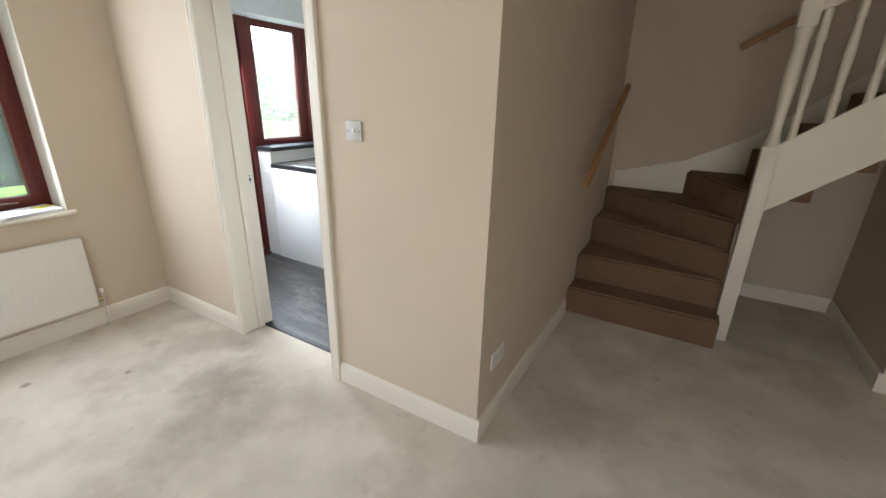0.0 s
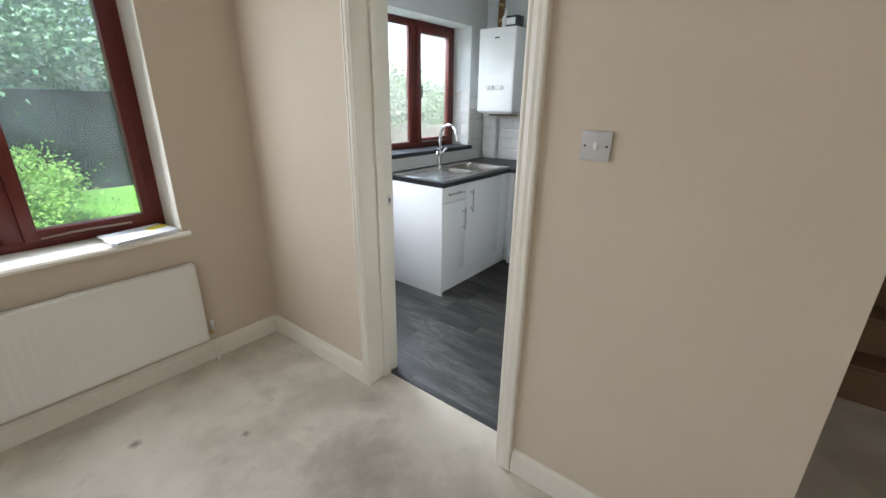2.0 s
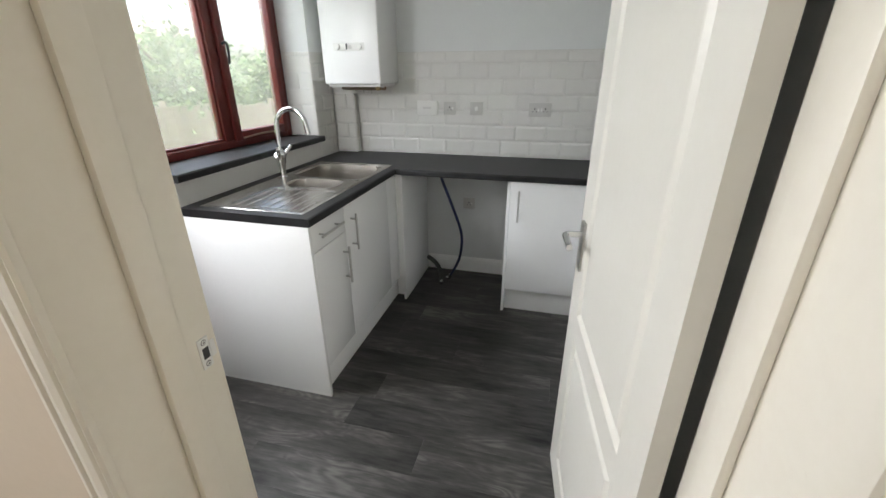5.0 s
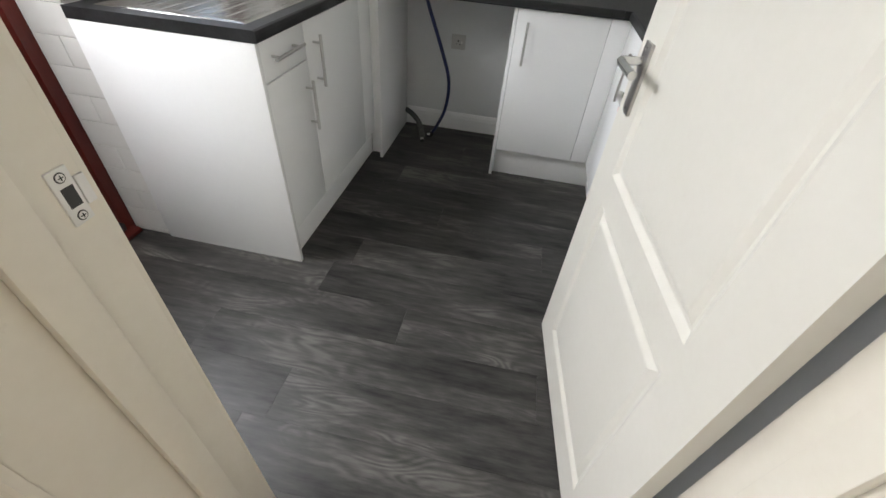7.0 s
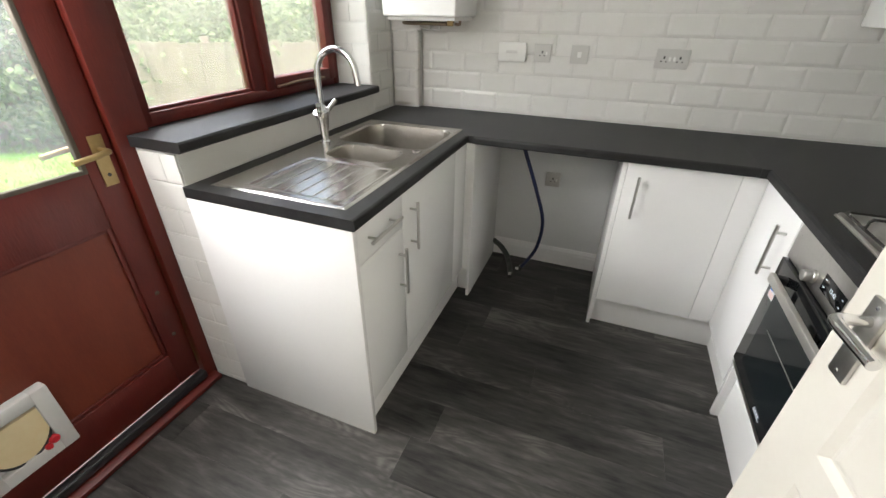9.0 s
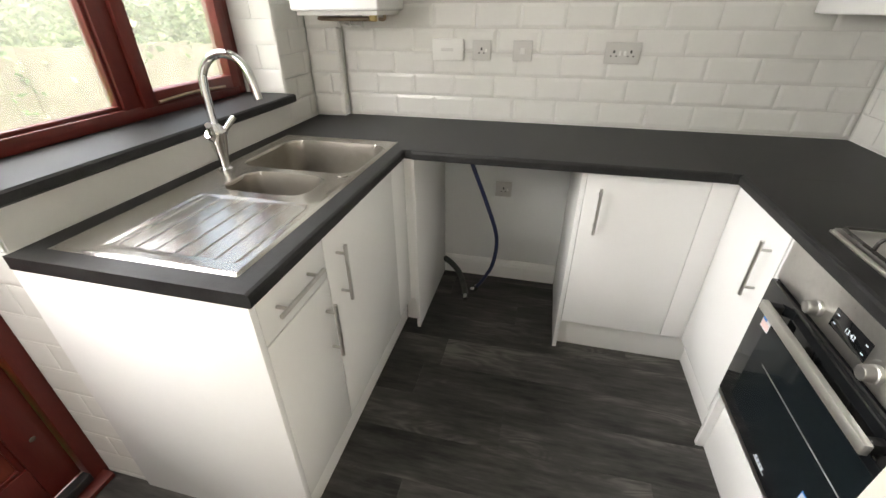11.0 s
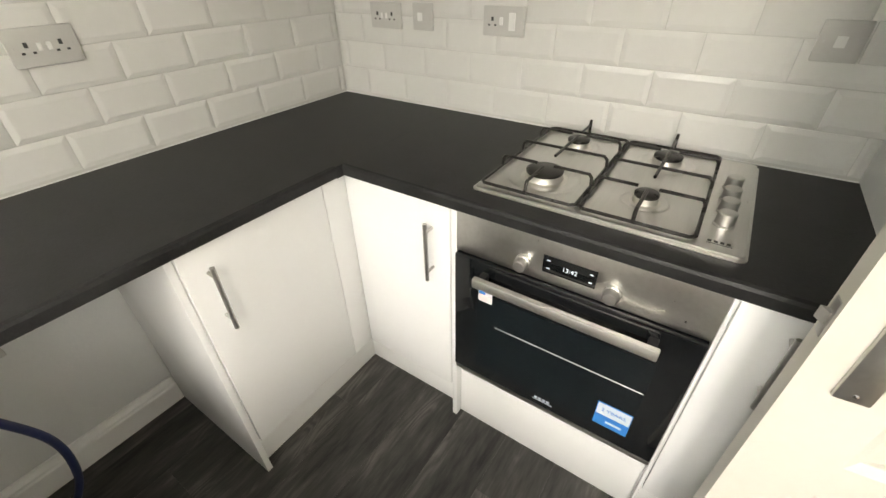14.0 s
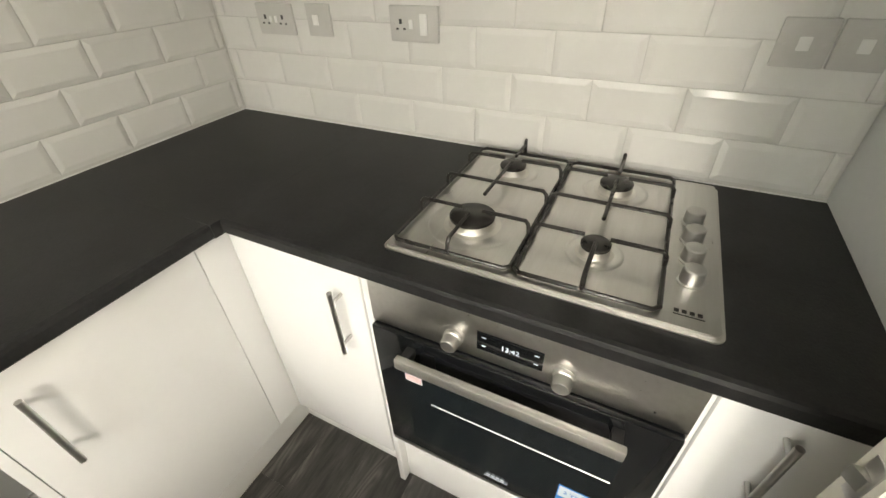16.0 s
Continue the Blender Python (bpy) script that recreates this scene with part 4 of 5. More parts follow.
# sink cut-out
CX0, CX1, CY0, CY1 = 0.005, 0.495, 1.170, 2.180
wt = thing("worktop", 0.9, 2.3, WT - WTH, "charcoal slate-effect laminate worktop round three walls", "worktop")
hole = [(CX0, CY0), (CX0, CY1), (CX1, CY1), (CX1, CY0), (CX0, CY0)]
rim = [(-0.079, 1.104), (0.556, 1.104), (0.556, 2.095), (0.60, 2.095), (0.60, BACK - 0.009), (-0.079, BACK - 0.009), (-0.079, 1.104)]
part("sink_run_top", prism(rim + hole, "z", WT - WTH, WT), WORKTOP, wt, smooth=False)
part("front_edge", prism(nose(0.568, 0.5563), "y", 1.104, 2.095), WORKTOP, wt, smooth=False)
bm = prism(nose(2.082, BACK - 0.009), "x", 0.6005, 1.745)
part("back_run_top", bm, WORKTOP, wt, smooth=False)
bm = prism(nose(1.768, EAST - 0.009), "y", 0.8905, 2.081)
box(1.7455, 2.0815, WT - WTH, EAST - 0.009, BACK - 0.009, WT, bm=bm)
part("oven_run_top", bm, WORKTOP, wt, smooth=False)
for a in (box(-0.079, 1.112, WT, -0.076, 2.645, WT + 0.003), box(0.08, BACK - 0.012, WT, EAST - 0.01, BACK - 0.009, WT + 0.003), box(EAST - 0.012, 0.892, WT, EAST - 0.009, BACK - 0.012, WT + 0.003)):
    part("sealant_bead", a, PLASTIC, wt, "white sealant bead", smooth=False)


# ---- sink and tap ----
def rounded_depth(x, y, x0, x1, y0, y1, r, wall):
    """0 outside a rounded rectangle, rising to 1 over the width of its wall."""
    cx, cy = (x0 + x1) / 2, (y0 + y1) / 2
    qx, qy = abs(x - cx) - (x1 - x0) / 2 + r, abs(y - cy) - (y1 - y0) / 2 + r
    d = math.hypot(max(qx, 0), max(qy, 0)) + min(max(qx, qy), 0) - r
    u = min(1, max(0, -d / wall))
    return u * u * (3 - 2 * u)


sink = thing("kitchen_sink", 0.25, 1.674, WT, "stainless steel inset sink with one and a half bowls", "sink")
SX0, SX1, SY0, SY1 = -0.012, 0.508, 1.154, 2.194
NXG, NYG = 300, 240
bm = bmesh.new()
grid = []
for i in range(NXG + 1):
    x = SX0 + (SX1 - SX0) * i / NXG
    col = []
    for j in range(NYG + 1):
        y = SY0 + (SY1 - SY0) * j / NYG
        e = min(x - SX0, SX1 - x, y - SY0, SY1 - y)
        z = 0.0005 + 0.0030 * min(1, e / 0.012) - 0.0015 * min(1, max(0, (e - 0.014) / 0.02))
        u, v = x - 0.025, y + 0.056
        if u > 0.07 or v < 1.6:
            k = rounded_depth(u, v, 0.07, 0.455, 1.245, 1.585, 0.03, 0.02)
            z -= 0.0025 * k
            g = abs(((u - 0.105) / 0.056) % 1 - 0.5)
            if 0.085 < u < 0.45 and 1.265 < v < 1.56:
                z -= 0.0022 * max(0, 1 - abs(g - 0.5) / 0.075)
        z -= 0.185 * rounded_depth(u, v, 0.012, 0.462, 1.835, 2.185, 0.07, 0.022)
        z -= 0.150 * rounded_depth(u, v, 0.095, 0.395, 1.625, 1.795, 0.055, 0.018)
        col.append(bm.verts.new((x, y, WT + z)))
    grid.append(col)
for i in range(NXG):
    for j in range(NYG):
        f = bm.faces.new((grid[i][j], grid[i + 1][j], grid[i + 1][j + 1], grid[i][j + 1]))
        # Faces below the rim take the steel darkened for shade inside the bowls.
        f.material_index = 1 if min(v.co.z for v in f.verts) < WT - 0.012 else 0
part("bowl_and_drainer", bm, SINK_STEEL, sink, sharp=32).data.materials.append(SHADED_BOWL_STEEL)
for y, r, z in ((1.954, 0.04, -0.182), (1.654, 0.03, -0.147)):
    part("waste", lathe([(r, 0), (r, 0.002), (r * 0.8, 0.003), (r * 0.7, 0.001), (0.004, 0.001)], pose(0.265, y, WT + z), 24), CHROME, sink)
part("overflow", lathe([(0.02, 0), (0.02, 0.002), (0.012, 0.004)], pose(0.455, 1.764, WT + 0.002), 20), SINK_STEEL, sink)
tap = thing("mixer_tap", 0.032, 1.728, WT, "chrome swan-neck mixer tap with two levers", "tap")
TX, TY = 0.032, 1.728
part("tap_body", lathe([(0.024, 0.002), (0.024, 0.008), (0.015, 0.014), (0.017, 0.04), (0.028, 0.105), (0.032, 0.130), (0.031, 0.140), (0.020, 0.152), (0.014, 0.160)], pose(TX, TY, WT), 24), CHROME, tap)
arc = [(TX, TY, WT + 0.15), (TX, TY, WT + 0.20), (TX + 0.002, TY, WT + 0.265)]
arc += [(TX + 0.092 - 0.09 * math.cos(a), TY + 0.012 * math.sin(a), WT + 0.285 + 0.088 * math.sin(a)) for a in [math.pi * k / 12 for k in range(1, 12)]] + [(TX + 0.186, TY + 0.004, WT + 0.262), (TX + 0.188, TY + 0.004, WT + 0.245)]
part("spout", tube(arc, 0.0135, 16), CHROME, tap)
for s in (-1, 1):
    part("lever", tube([(TX + 0.004, TY + s * 0.012, WT + 0.120), (TX + 0.012, TY + s * 0.034, WT + 0.136), (TX + 0.034, TY + s * 0.062, WT + 0.172)], 0.0105, 12), CHROME, tap)
    part("lever_boss", lathe([(0.018, 0), (0.018, 0.022), (0.014, 0.03)], pose(TX, TY + s * 0.012, WT + 0.118, -s * 55, 0, 0), 18), CHROME, tap)


# ---- oven ----
ov = thing("built_in_oven", OX + 0.2, 1.4, 0.30, "stainless steel and black glass built-in electric oven", "oven")
OM = faces_back(OX - 0.002, 1.700)
part("oven_body", box(0.003, 0.012, 0.300, 0.597, 0.50, 0.885, m=OM), BLACK, ov, smooth=False)
cp = part("control_panel", box(0.0, -0.004, 0.764, 0.600, 0.012, 0.8865, 0.0015, m=OM), STEEL, ov, "brushed steel control panel")
part("display", box(0.238, -0.0055, 0.793, 0.362, -0.0035, 0.840, 0.0005, m=OM), BLACK_GLASS, cp, "black clock display")
lettering("13:42", 0.016, OM @ pose(0.302, -0.0058, 0.816, 90), DIGIT, cp, "clock_digits")
for x in (0.252, 0.350):
    for z in (0.806, 0.828):
        part("display_mark", box(x - 0.004, -0.0062, z - 0.0012, x + 0.004, -0.0053, z + 0.0012, m=OM), DIGIT, cp, smooth=False)
for x in (0.190, 0.400):
    k = part("knob", lathe([(0.020, 0), (0.020, 0.008), (0.0175, 0.010), (0.0165, 0.026), (0.014, 0.029), (0.002, 0.0295)], OM @ pose(x, -0.004, 0.800, 90), 28), SATIN, cp, "satin steel knob")
    for a in (-50, -25, 25, 50):
        part("dial_mark", box(-0.004, -0.0004, 0.028, 0.004, 0.0, 0.0295, m=OM @ pose(x, -0.004, 0.800, 0, a, 0)), PLASTIC_GREY, cp, smooth=False)
part("indicator_dot", lathe([(0.002, 0), (0.002, 0.001)], OM @ pose(0.545, -0.004, 0.792, 90), 10), DARK, cp)
od = part("oven_door", box(0.002, -0.016, 0.322, 0.598, 0.010, 0.760, 0.003, m=OM), BLACK_GLASS, ov, "black glass drop-down door")
part("door_window", box(0.075, -0.0175, 0.372, 0.530, -0.0155, 0.660, 0.0006, m=OM), OVEN_WINDOW, od, smooth=False)
part("rack_line", tube([(0.135, -0.0182, 0.556), (0.525, -0.0182, 0.556)], 0.0014, 6, m=OM), STEEL, od)
for i in range(24):
    part("vent_slot", box(0.145 + i * 0.0155, -0.0172, 0.688, 0.154 + i * 0.0155, -0.0158, 0.6910, m=OM), STEEL, od, smooth=False)
hd = part("door_handle", box(0.080, -0.060, 0.708, 0.522, -0.044, 0.736, 0.003, m=OM), PALE_STEEL, od, "flat brushed steel door handle")
for x in (0.097, 0.505):
    part("handle_bracket", box(x - 0.010, -0.046, 0.709, x + 0.010, -0.015, 0.734, 0.002, m=OM), BLACK, hd)
part("bottom_trim", box(0.001, -0.012, 0.300, 0.599, 0.010, 0.320, 0.002, m=OM), STEEL, ov)
part("maker_mark", box(0.270, -0.0172, 0.345, 0.330, -0.0158, 0.3465, m=OM), PALE_LABEL, od, smooth=False)
for i in range(4):
    part("maker_mark", box(0.276 + i * 0.012, -0.0172, 0.350, 0.285 + i * 0.012, -0.0158, 0.358, m=OM), PALE_LABEL, od, smooth=False)
lab = part("sticker", box(0.440, -0.0186, 0.378, 0.526, -0.0162, 0.466, m=OM), BLUE_LABEL, od, "blue and white guarantee sticker", smooth=False)
part("sticker_band", box(0.442, -0.0190, 0.420, 0.524, -0.0184, 0.463, m=OM), PALE_LABEL, lab, smooth=False)
lettering("2 YEARS", 0.017, OM @ pose(0.483, -0.0192, 0.441, 90), BLUE_LABEL, lab, "sticker_text")
part("sticker_bar", box(0.470, -0.0190, 0.394, 0.51, -0.0185, 0.402, m=OM), PALE_LABEL, lab, smooth=False)
pk = part("handle_tag", box(0.094, -0.0450, 0.662, 0.134, -0.0440, 0.706, m=OM), PAPER, od, "small printed tag", smooth=False)
part("tag_print", box(0.096, -0.0455, 0.686, 0.114, -0.0449, 0.703, m=OM), BLUE_LABEL, pk, smooth=False)
part("tag_print", box(0.096, -0.0455, 0.665, 0.132, -0.0449, 0.684, m=OM), PINK, pk, smooth=False)


# ---- gas hob ----
hob = thing("gas_hob", 2.07, 1.393, WT, "stainless steel four-burner gas hob with black pan supports", "hob")
HX0, HX1, HY0, HY1 = 1.830, 2.342, 1.099, 1.689
def rounded(x0, x1, y0, y1, rad, n=6):
    """Outline of a rectangle with rounded corners."""
    out = []
    for cx, cy, a0 in ((x1 - rad, y1 - rad, 0), (x0 + rad, y1 - rad, 90), (x0 + rad, y0 + rad, 180), (x1 - rad, y0 + rad, 270)):
        out += [(cx + rad * math.cos(radians(a0 + 90 * k / n)), cy + rad * math.sin(radians(a0 + 90 * k / n))) for k in range(n + 1)]
    return out


bm = prism(rounded(HX0, HX1, HY0, HY1, 0.018), "z", WT + 0.0005, WT + 0.010)
bmesh.ops.bevel(bm, geom=[e for e in bm.edges if all(v.co.z > WT + 0.009 for v in e.verts)], offset=0.007, segments=3, affect="EDGES")
part("hob_plate", bm, STEEL, hob)
HZ = WT + 0.010
for x, y, r in ((1.968, 1.553, 0.047), (2.223, 1.553, 0.032), (2.223, 1.309, 0.036), (1.968, 1.309, 0.027)):
    bn = part("burner", lathe([(r * 1.3, 0.0), (r * 1.25, 0.001), (r * 1.04, 0.002), (r * 1.0, 0.005), (r * 1.0, 0.016), (r * 0.9, 0.018)], pose(x, y, HZ), 32), PALE_STEEL, hob, "aluminium burner base")
    part("burner_dish", lathe([(r * 1.95, 0.0), (r * 1.9, 0.0012), (r * 1.7, 0.0016), (r * 1.45, 0.0006), (r * 1.2, 0.0004)], pose(x, y, HZ), 40), STEEL, hob)
    part("burner_cap", lathe([(r * 0.98, 0.016), (r, 0.018), (r, 0.023), (r * 0.85, 0.026), (0.003, 0.027)], pose(x, y, HZ), 32), ENAMEL, bn, "black enamel burner cap")
SUP = 0.0042
for y0, y1, burners in ((1.434, 1.672, ((1.968, 1.553), (2.223, 1.553))), (1.192, 1.426, ((1.968, 1.309), (2.223, 1.309)))):
    xa, xb, zl, zh = 1.850, 2.325, HZ + 0.007, HZ + 0.036
    sp = part("pan_support", tube([(xa + 0.01, y0, zl), (xb - 0.01, y0, zl), (xb, y0 + 0.01, zl), (xb, y1 - 0.01, zl), (xb - 0.01, y1, zl), (xa + 0.01, y1, zl), (xa, y1 - 0.01, zl), (xa, y0 + 0.01, zl), (xa + 0.01, y0, zl)], SUP, 8), ENAMEL, hob, "black enamelled wire pan support")
    xm = (burners[0][0] + burners[1][0]) / 2
    for (bx, by) in burners:
        for ya, s in ((y0, 1), (y1, -1)):
            part("support_finger", tube([(bx, ya, zl), (bx, ya + s * 0.002, zh - 0.008), (bx, ya + s * 0.008, zh), (bx, by - s * 0.022, zh)], SUP, 8), ENAMEL, sp)
    part("support_finger", tube([(xa, burners[0][1], zl), (xa + 0.002, burners[0][1], zh - 0.008), (xa + 0.008, burners[0][1], zh), (burners[0][0] - 0.02, burners[0][1], zh)], SUP, 8), ENAMEL, sp)
    part("support_finger", tube([(xb, burners[1][1], zl), (xb - 0.002, burners[1][1], zh + 0.012), (xb - 0.008, burners[1][1], zh), (burners[1][0] + 0.02, burners[1][1], zh)], SUP, 8), ENAMEL, sp)
    part("support_finger", tube([(burners[0][0] + 0.065, burners[0][1], zh), (burners[1][0] - 0.02, burners[0][1], zh)], SUP, 8), ENAMEL, sp)
    part("support_bar", tube([(xm, y0, zl), (xm, y0 + 0.002, zh - 0.008), (xm, y0 + 0.01, zh), (xm, y1 - 0.01, zh), (xm, y1 - 0.002, zh - 0.008), (xm, y1, zl)], SUP, 8), ENAMEL, sp)
for x in (1.951, 2.015, 2.080, 2.148):
    part("hob_knob", lathe([(0.021, 0), (0.021, 0.003), (0.0185, 0.004), (0.0175, 0.028), (0.0155, 0.030), (0.002, 0.0305)], pose(x, 1.150, HZ), 24), SATIN, hob, "satin control knob")
part("maker_mark", box(1.862, 1.128, HZ, 1.864, 1.172, HZ + 0.0006), ENAMEL, hob, smooth=False)
for i in range(4):
    part("maker_mark", box(1.868, 1.131 + i * 0.011, HZ, 1.876, 1.138 + i * 0.011, HZ + 0.0006), ENAMEL, hob, smooth=False)


# ---- boiler, pipes and what stands on it ----
bo = thing("boiler", 0.2, 2.49, 1.42, "white wall-hung combi boiler with a small control panel", "boiler")
part("casing", box(0.012, 2.335, 1.404, 0.405, BACK - 0.001, 2.135, 0.012, seg=3), UNIT, bo)
part("control_strip", box(0.10, 2.332, 1.60, 0.31, 2.3345, 1.645, 0.001), PLASTIC, bo)
part("gauge", box(0.185, 2.3305, 1.607, 0.196, 2.3325, 1.640, 0.001), DARK, bo)
part("gauge", box(0.203, 2.3305, 1.610, 0.225, 2.3325, 1.630, 0.001), PLASTIC_GREY, bo)
for x in (0.13, 0.278):
    part("control_knob", lathe([(0.017, 0), (0.015, 0.010), (0.003, 0.012)], pose(x, 2.332, 1.622, 90), 20), PLASTIC, bo)
part("maker_mark", box(0.185, 2.3328, 2.045, 0.235, 2.3348, 2.057), DARK, bo, smooth=False)
part("bottom_tray", box(0.03, 2.36, 1.388, 0.39, 2.63, 1.405), PLASTIC_GREY, bo, smooth=False)
fl = part("flue", tube([(0.14, 2.50, 2.13), (0.14, 2.50, CEIL - 0.002)], 0.030, 18), FLUE, bo, "brown vertical pipe")
for z in (2.132, 2.20, 2.33):
    part("flue_collar", lathe([(0.031, 0), (0.038, 0.004), (0.038, 0.020), (0.031, 0.024)], pose(0.14, 2.50, z), 20), BRASS, fl)
vb = thing("gas_valve", 0.33, 2.5, 1.36, "brass gas valve and pipes under the boiler", "valve")
part("valve_body", box(0.305, 2.475, 1.362, 0.338, 2.500, 1.394, 0.006), BRASS, vb)
part("pipe", tube([(0.32, 2.49, 1.385), (0.32, 2.49, 1.424)], 0.009), COPPER, vb)
part("pipe", tube(curve([(0.30, 2.49, 1.372), (0.20, 2.51, 1.372), (0.06, 2.55, 1.372), (0.0, 2.60, 1.372)]), 0.009), COPPER, vb)
part("pipe", tube(curve([(0.345, 2.49, 1.372), (0.37, 2.49, 1.372), (0.372, 2.49, 1.40), (0.372, 2.49, 1.424)]), 0.007), COPPER, vb)
for i, x in enumerate((0.10, 0.16, 0.22)):
    part("pipe", tube([(x, 2.56, 1.424), (x, 2.60, 1.34), (0.02, 2.61, 1.375 - 0.012 * i)], 0.0075), PLASTIC_GREY, vb)
cn = thing("spray_bottle", 0.21, 2.42, 2.135, "small white plastic bottle on the boiler", "bottle")
part("bottle_body", lathe([(0.03, 0), (0.033, 0.01), (0.033, 0.08), (0.014, 0.11), (0.012, 0.135)], pose(0.235, 2.42, 2.136), 18), PLASTIC, cn)
part("cap", lathe([(0.014, 0), (0.014, 0.02), (0.01, 0.024)], pose(0.235, 2.42, 2.268), 14), PLASTIC_GREY, cn)
bx = thing("device_box", 0.33, 2.42, 2.135, "black and white boxed device lying on the boiler", "box")
part("carton", box(0.275, 2.36, 2.136, 0.395, 2.47, 2.223, 0.004, m=None), BLACK, bx)
part("front_label", box(0.28, 2.357, 2.15, 0.37, 2.3605, 2.205, 0.001), PAPER, bx)


# ---- sockets and switches ----
def wall_plate(name, x0, x1, z0, z1, m, label, holes=(), rocks=(), category="socket", body=PLATE, deep=0.011):
    """Plate in a frame whose local x runs along the wall and whose local -y looks into the room."""
    o = m @ Vector(((x0 + x1) / 2, 0, z0))
    p = thing(name, o.x, o.y, z0, label, category, "wall plates over the worktop")
    part("plate", box(x0, -deep, z0, x1, 0.0, z1, 0.003, m=m), body, p)
    zc = (z0 + z1) / 2
    for hx in holes:
        bm = box(hx - 0.004, -0.0118, zc + 0.000, hx + 0.004, -0.0105, zc + 0.012, m=m)
        for s in (-1, 1):
            box(hx + s * 0.011 - 0.0035, -0.0118, zc - 0.014, hx + s * 0.011 + 0.0035, -0.0105, zc - 0.009, bm=bm, m=m)
        part("pin_holes", bm, DARK, p, smooth=False)
    for rx, w, h in rocks:
        part("rocker", box(rx - w / 2, -0.0145, zc - h / 2, rx + w / 2, -0.010, zc + h / 2, 0.0015, m=m), PLASTIC, p)
    for sx in (x0 + 0.012, x1 - 0.012):
        part("screw", lathe([(0.003, 0), (0.0028, 0.001), (0.001, 0.0012)], m @ pose(sx, -0.011, zc, 90), 10), NICKEL, p)
    return p


MB = pose(0, BACK - 0.006, 0)
ME = faces_back(EAST - 0.006, 0)  # local x = -y
timer = wall_plate("control_timer", 0.546, 0.692, 1.198, 1.290, MB, "white heating timer over the worktop", rocks=(), category="timer", body=PLASTIC, deep=0.026)
part("timer_window", box(0.588, -0.0268, 1.238, 0.648, -0.0258, 1.252, 0.0004, m=MB), PLASTIC_GREY, timer)
wall_plate("wall_socket", 0.735, 0.821, 1.200, 1.286, MB, "white single socket on the tiles", holes=(0.778,), rocks=((0.800, 0.008, 0.014),))
wall_plate("fused_switch", 0.923, 1.009, 1.200, 1.286, MB, "white fused switch on the tiles", rocks=((0.966, 0.02, 0.026),), category="switch")
wall_plate("wall_socket", 1.322, 1.468, 1.198, 1.284, MB, "white double socket on the tiles", holes=(1.360, 1.430), rocks=((1.385, 0.010, 0.018), (1.405, 0.010, 0.018)))
wall_plate("wall_socket", 0.885, 0.971, 0.522, 0.606, pose(0, BACK, 0), "white socket inside the appliance space", holes=(0.928,), rocks=((0.95, 0.008, 0.014),))
wall_plate("wall_socket", -2.458, -2.312, 1.188, 1.274, ME, "white double socket on the tiles", holes=(-2.424, -2.354), rocks=((-2.400, 0.010, 0.018), (-2.380, 0.010, 0.018)))
wall_plate("fused_switch", -2.256, -2.170, 1.190, 1.276, ME, "white fused switch on the tiles", rocks=((-2.223, 0.02, 0.026),), category="switch")
wall_plate("cooker_switch", -1.966, -1.820, 1.190, 1.276, ME, "white cooker switch with a socket", holes=(-1.932,), rocks=((-1.862, 0.022, 0.050), (-1.900, 0.012, 0.022)), category="switch")
wall_plate("light_switch", -1.098, -1.012, 1.187, 1.272, ME, "white light switch on the tiles", rocks=((-1.055, 0.020, 0.024),), category="light switch")
wall_plate("light_switch", -1.008, -0.922, 1.187, 1.272, ME, "white light switch on the tiles", rocks=((-0.965, 0.020, 0.024),), category="light switch")

# hoses in the appliance space
h1 = thing("water_hose", 0.82, 2.45, 0, "dark blue washing machine hose hanging to the floor", "hose")
part("hose", tube(curve([(0.76, 2.40, WT - WTH), (0.80, 2.36, 0.80), (0.88, 2.36, 0.60), (0.935, 2.37, 0.42), (0.92, 2.40, 0.24), (0.865, 2.44, 0.10), (0.835, 2.455, 0.045)], 8), 0.010, 12), RUBBER_BLUE, h1)
part("elbow", tube(curve([(0.835, 2.455, 0.05), (0.825, 2.46, 0.022), (0.80, 2.462, 0.018)]), 0.012, 12), CHROME, h1)
h2 = thing("waste_hose", 0.7, 2.5, 0, "grey waste hose with a metal end lying on the floor", "hose")
part("hose", tube(curve([(0.607, 2.63, 0.10), (0.66, 2.60, 0.085), (0.72, 2.54, 0.06), (0.765, 2.45, 0.03), (0.780, 2.40, 0.020)], 8), 0.017, 12), RUBBER_GREY, h2)
part("hose_end", tube([(0.780, 2.40, 0.020), (0.787, 2.36, 0.018)], 0.013, 14), CHROME, h2)


# ---- garden ----
GZ = -0.25
solid("ground", box(-60, -60, GZ - 0.2, -0.33, 60, GZ - 0.012), SOIL, "bare garden soil reaching into the distance", "ground", kind="structure", smooth=False)
solid("lawn", prism([(-8.05, -0.2), (-0.6, -3.5), (-0.6, 3.3), (-3.4, 4.6), (-5.4, 3.4), (-7.9, 2.3)], "z", GZ - 0.011, GZ), GRASS, "bright green mown lawn", "lawn", kind="structure", smooth=False)
rng = random.Random(7)


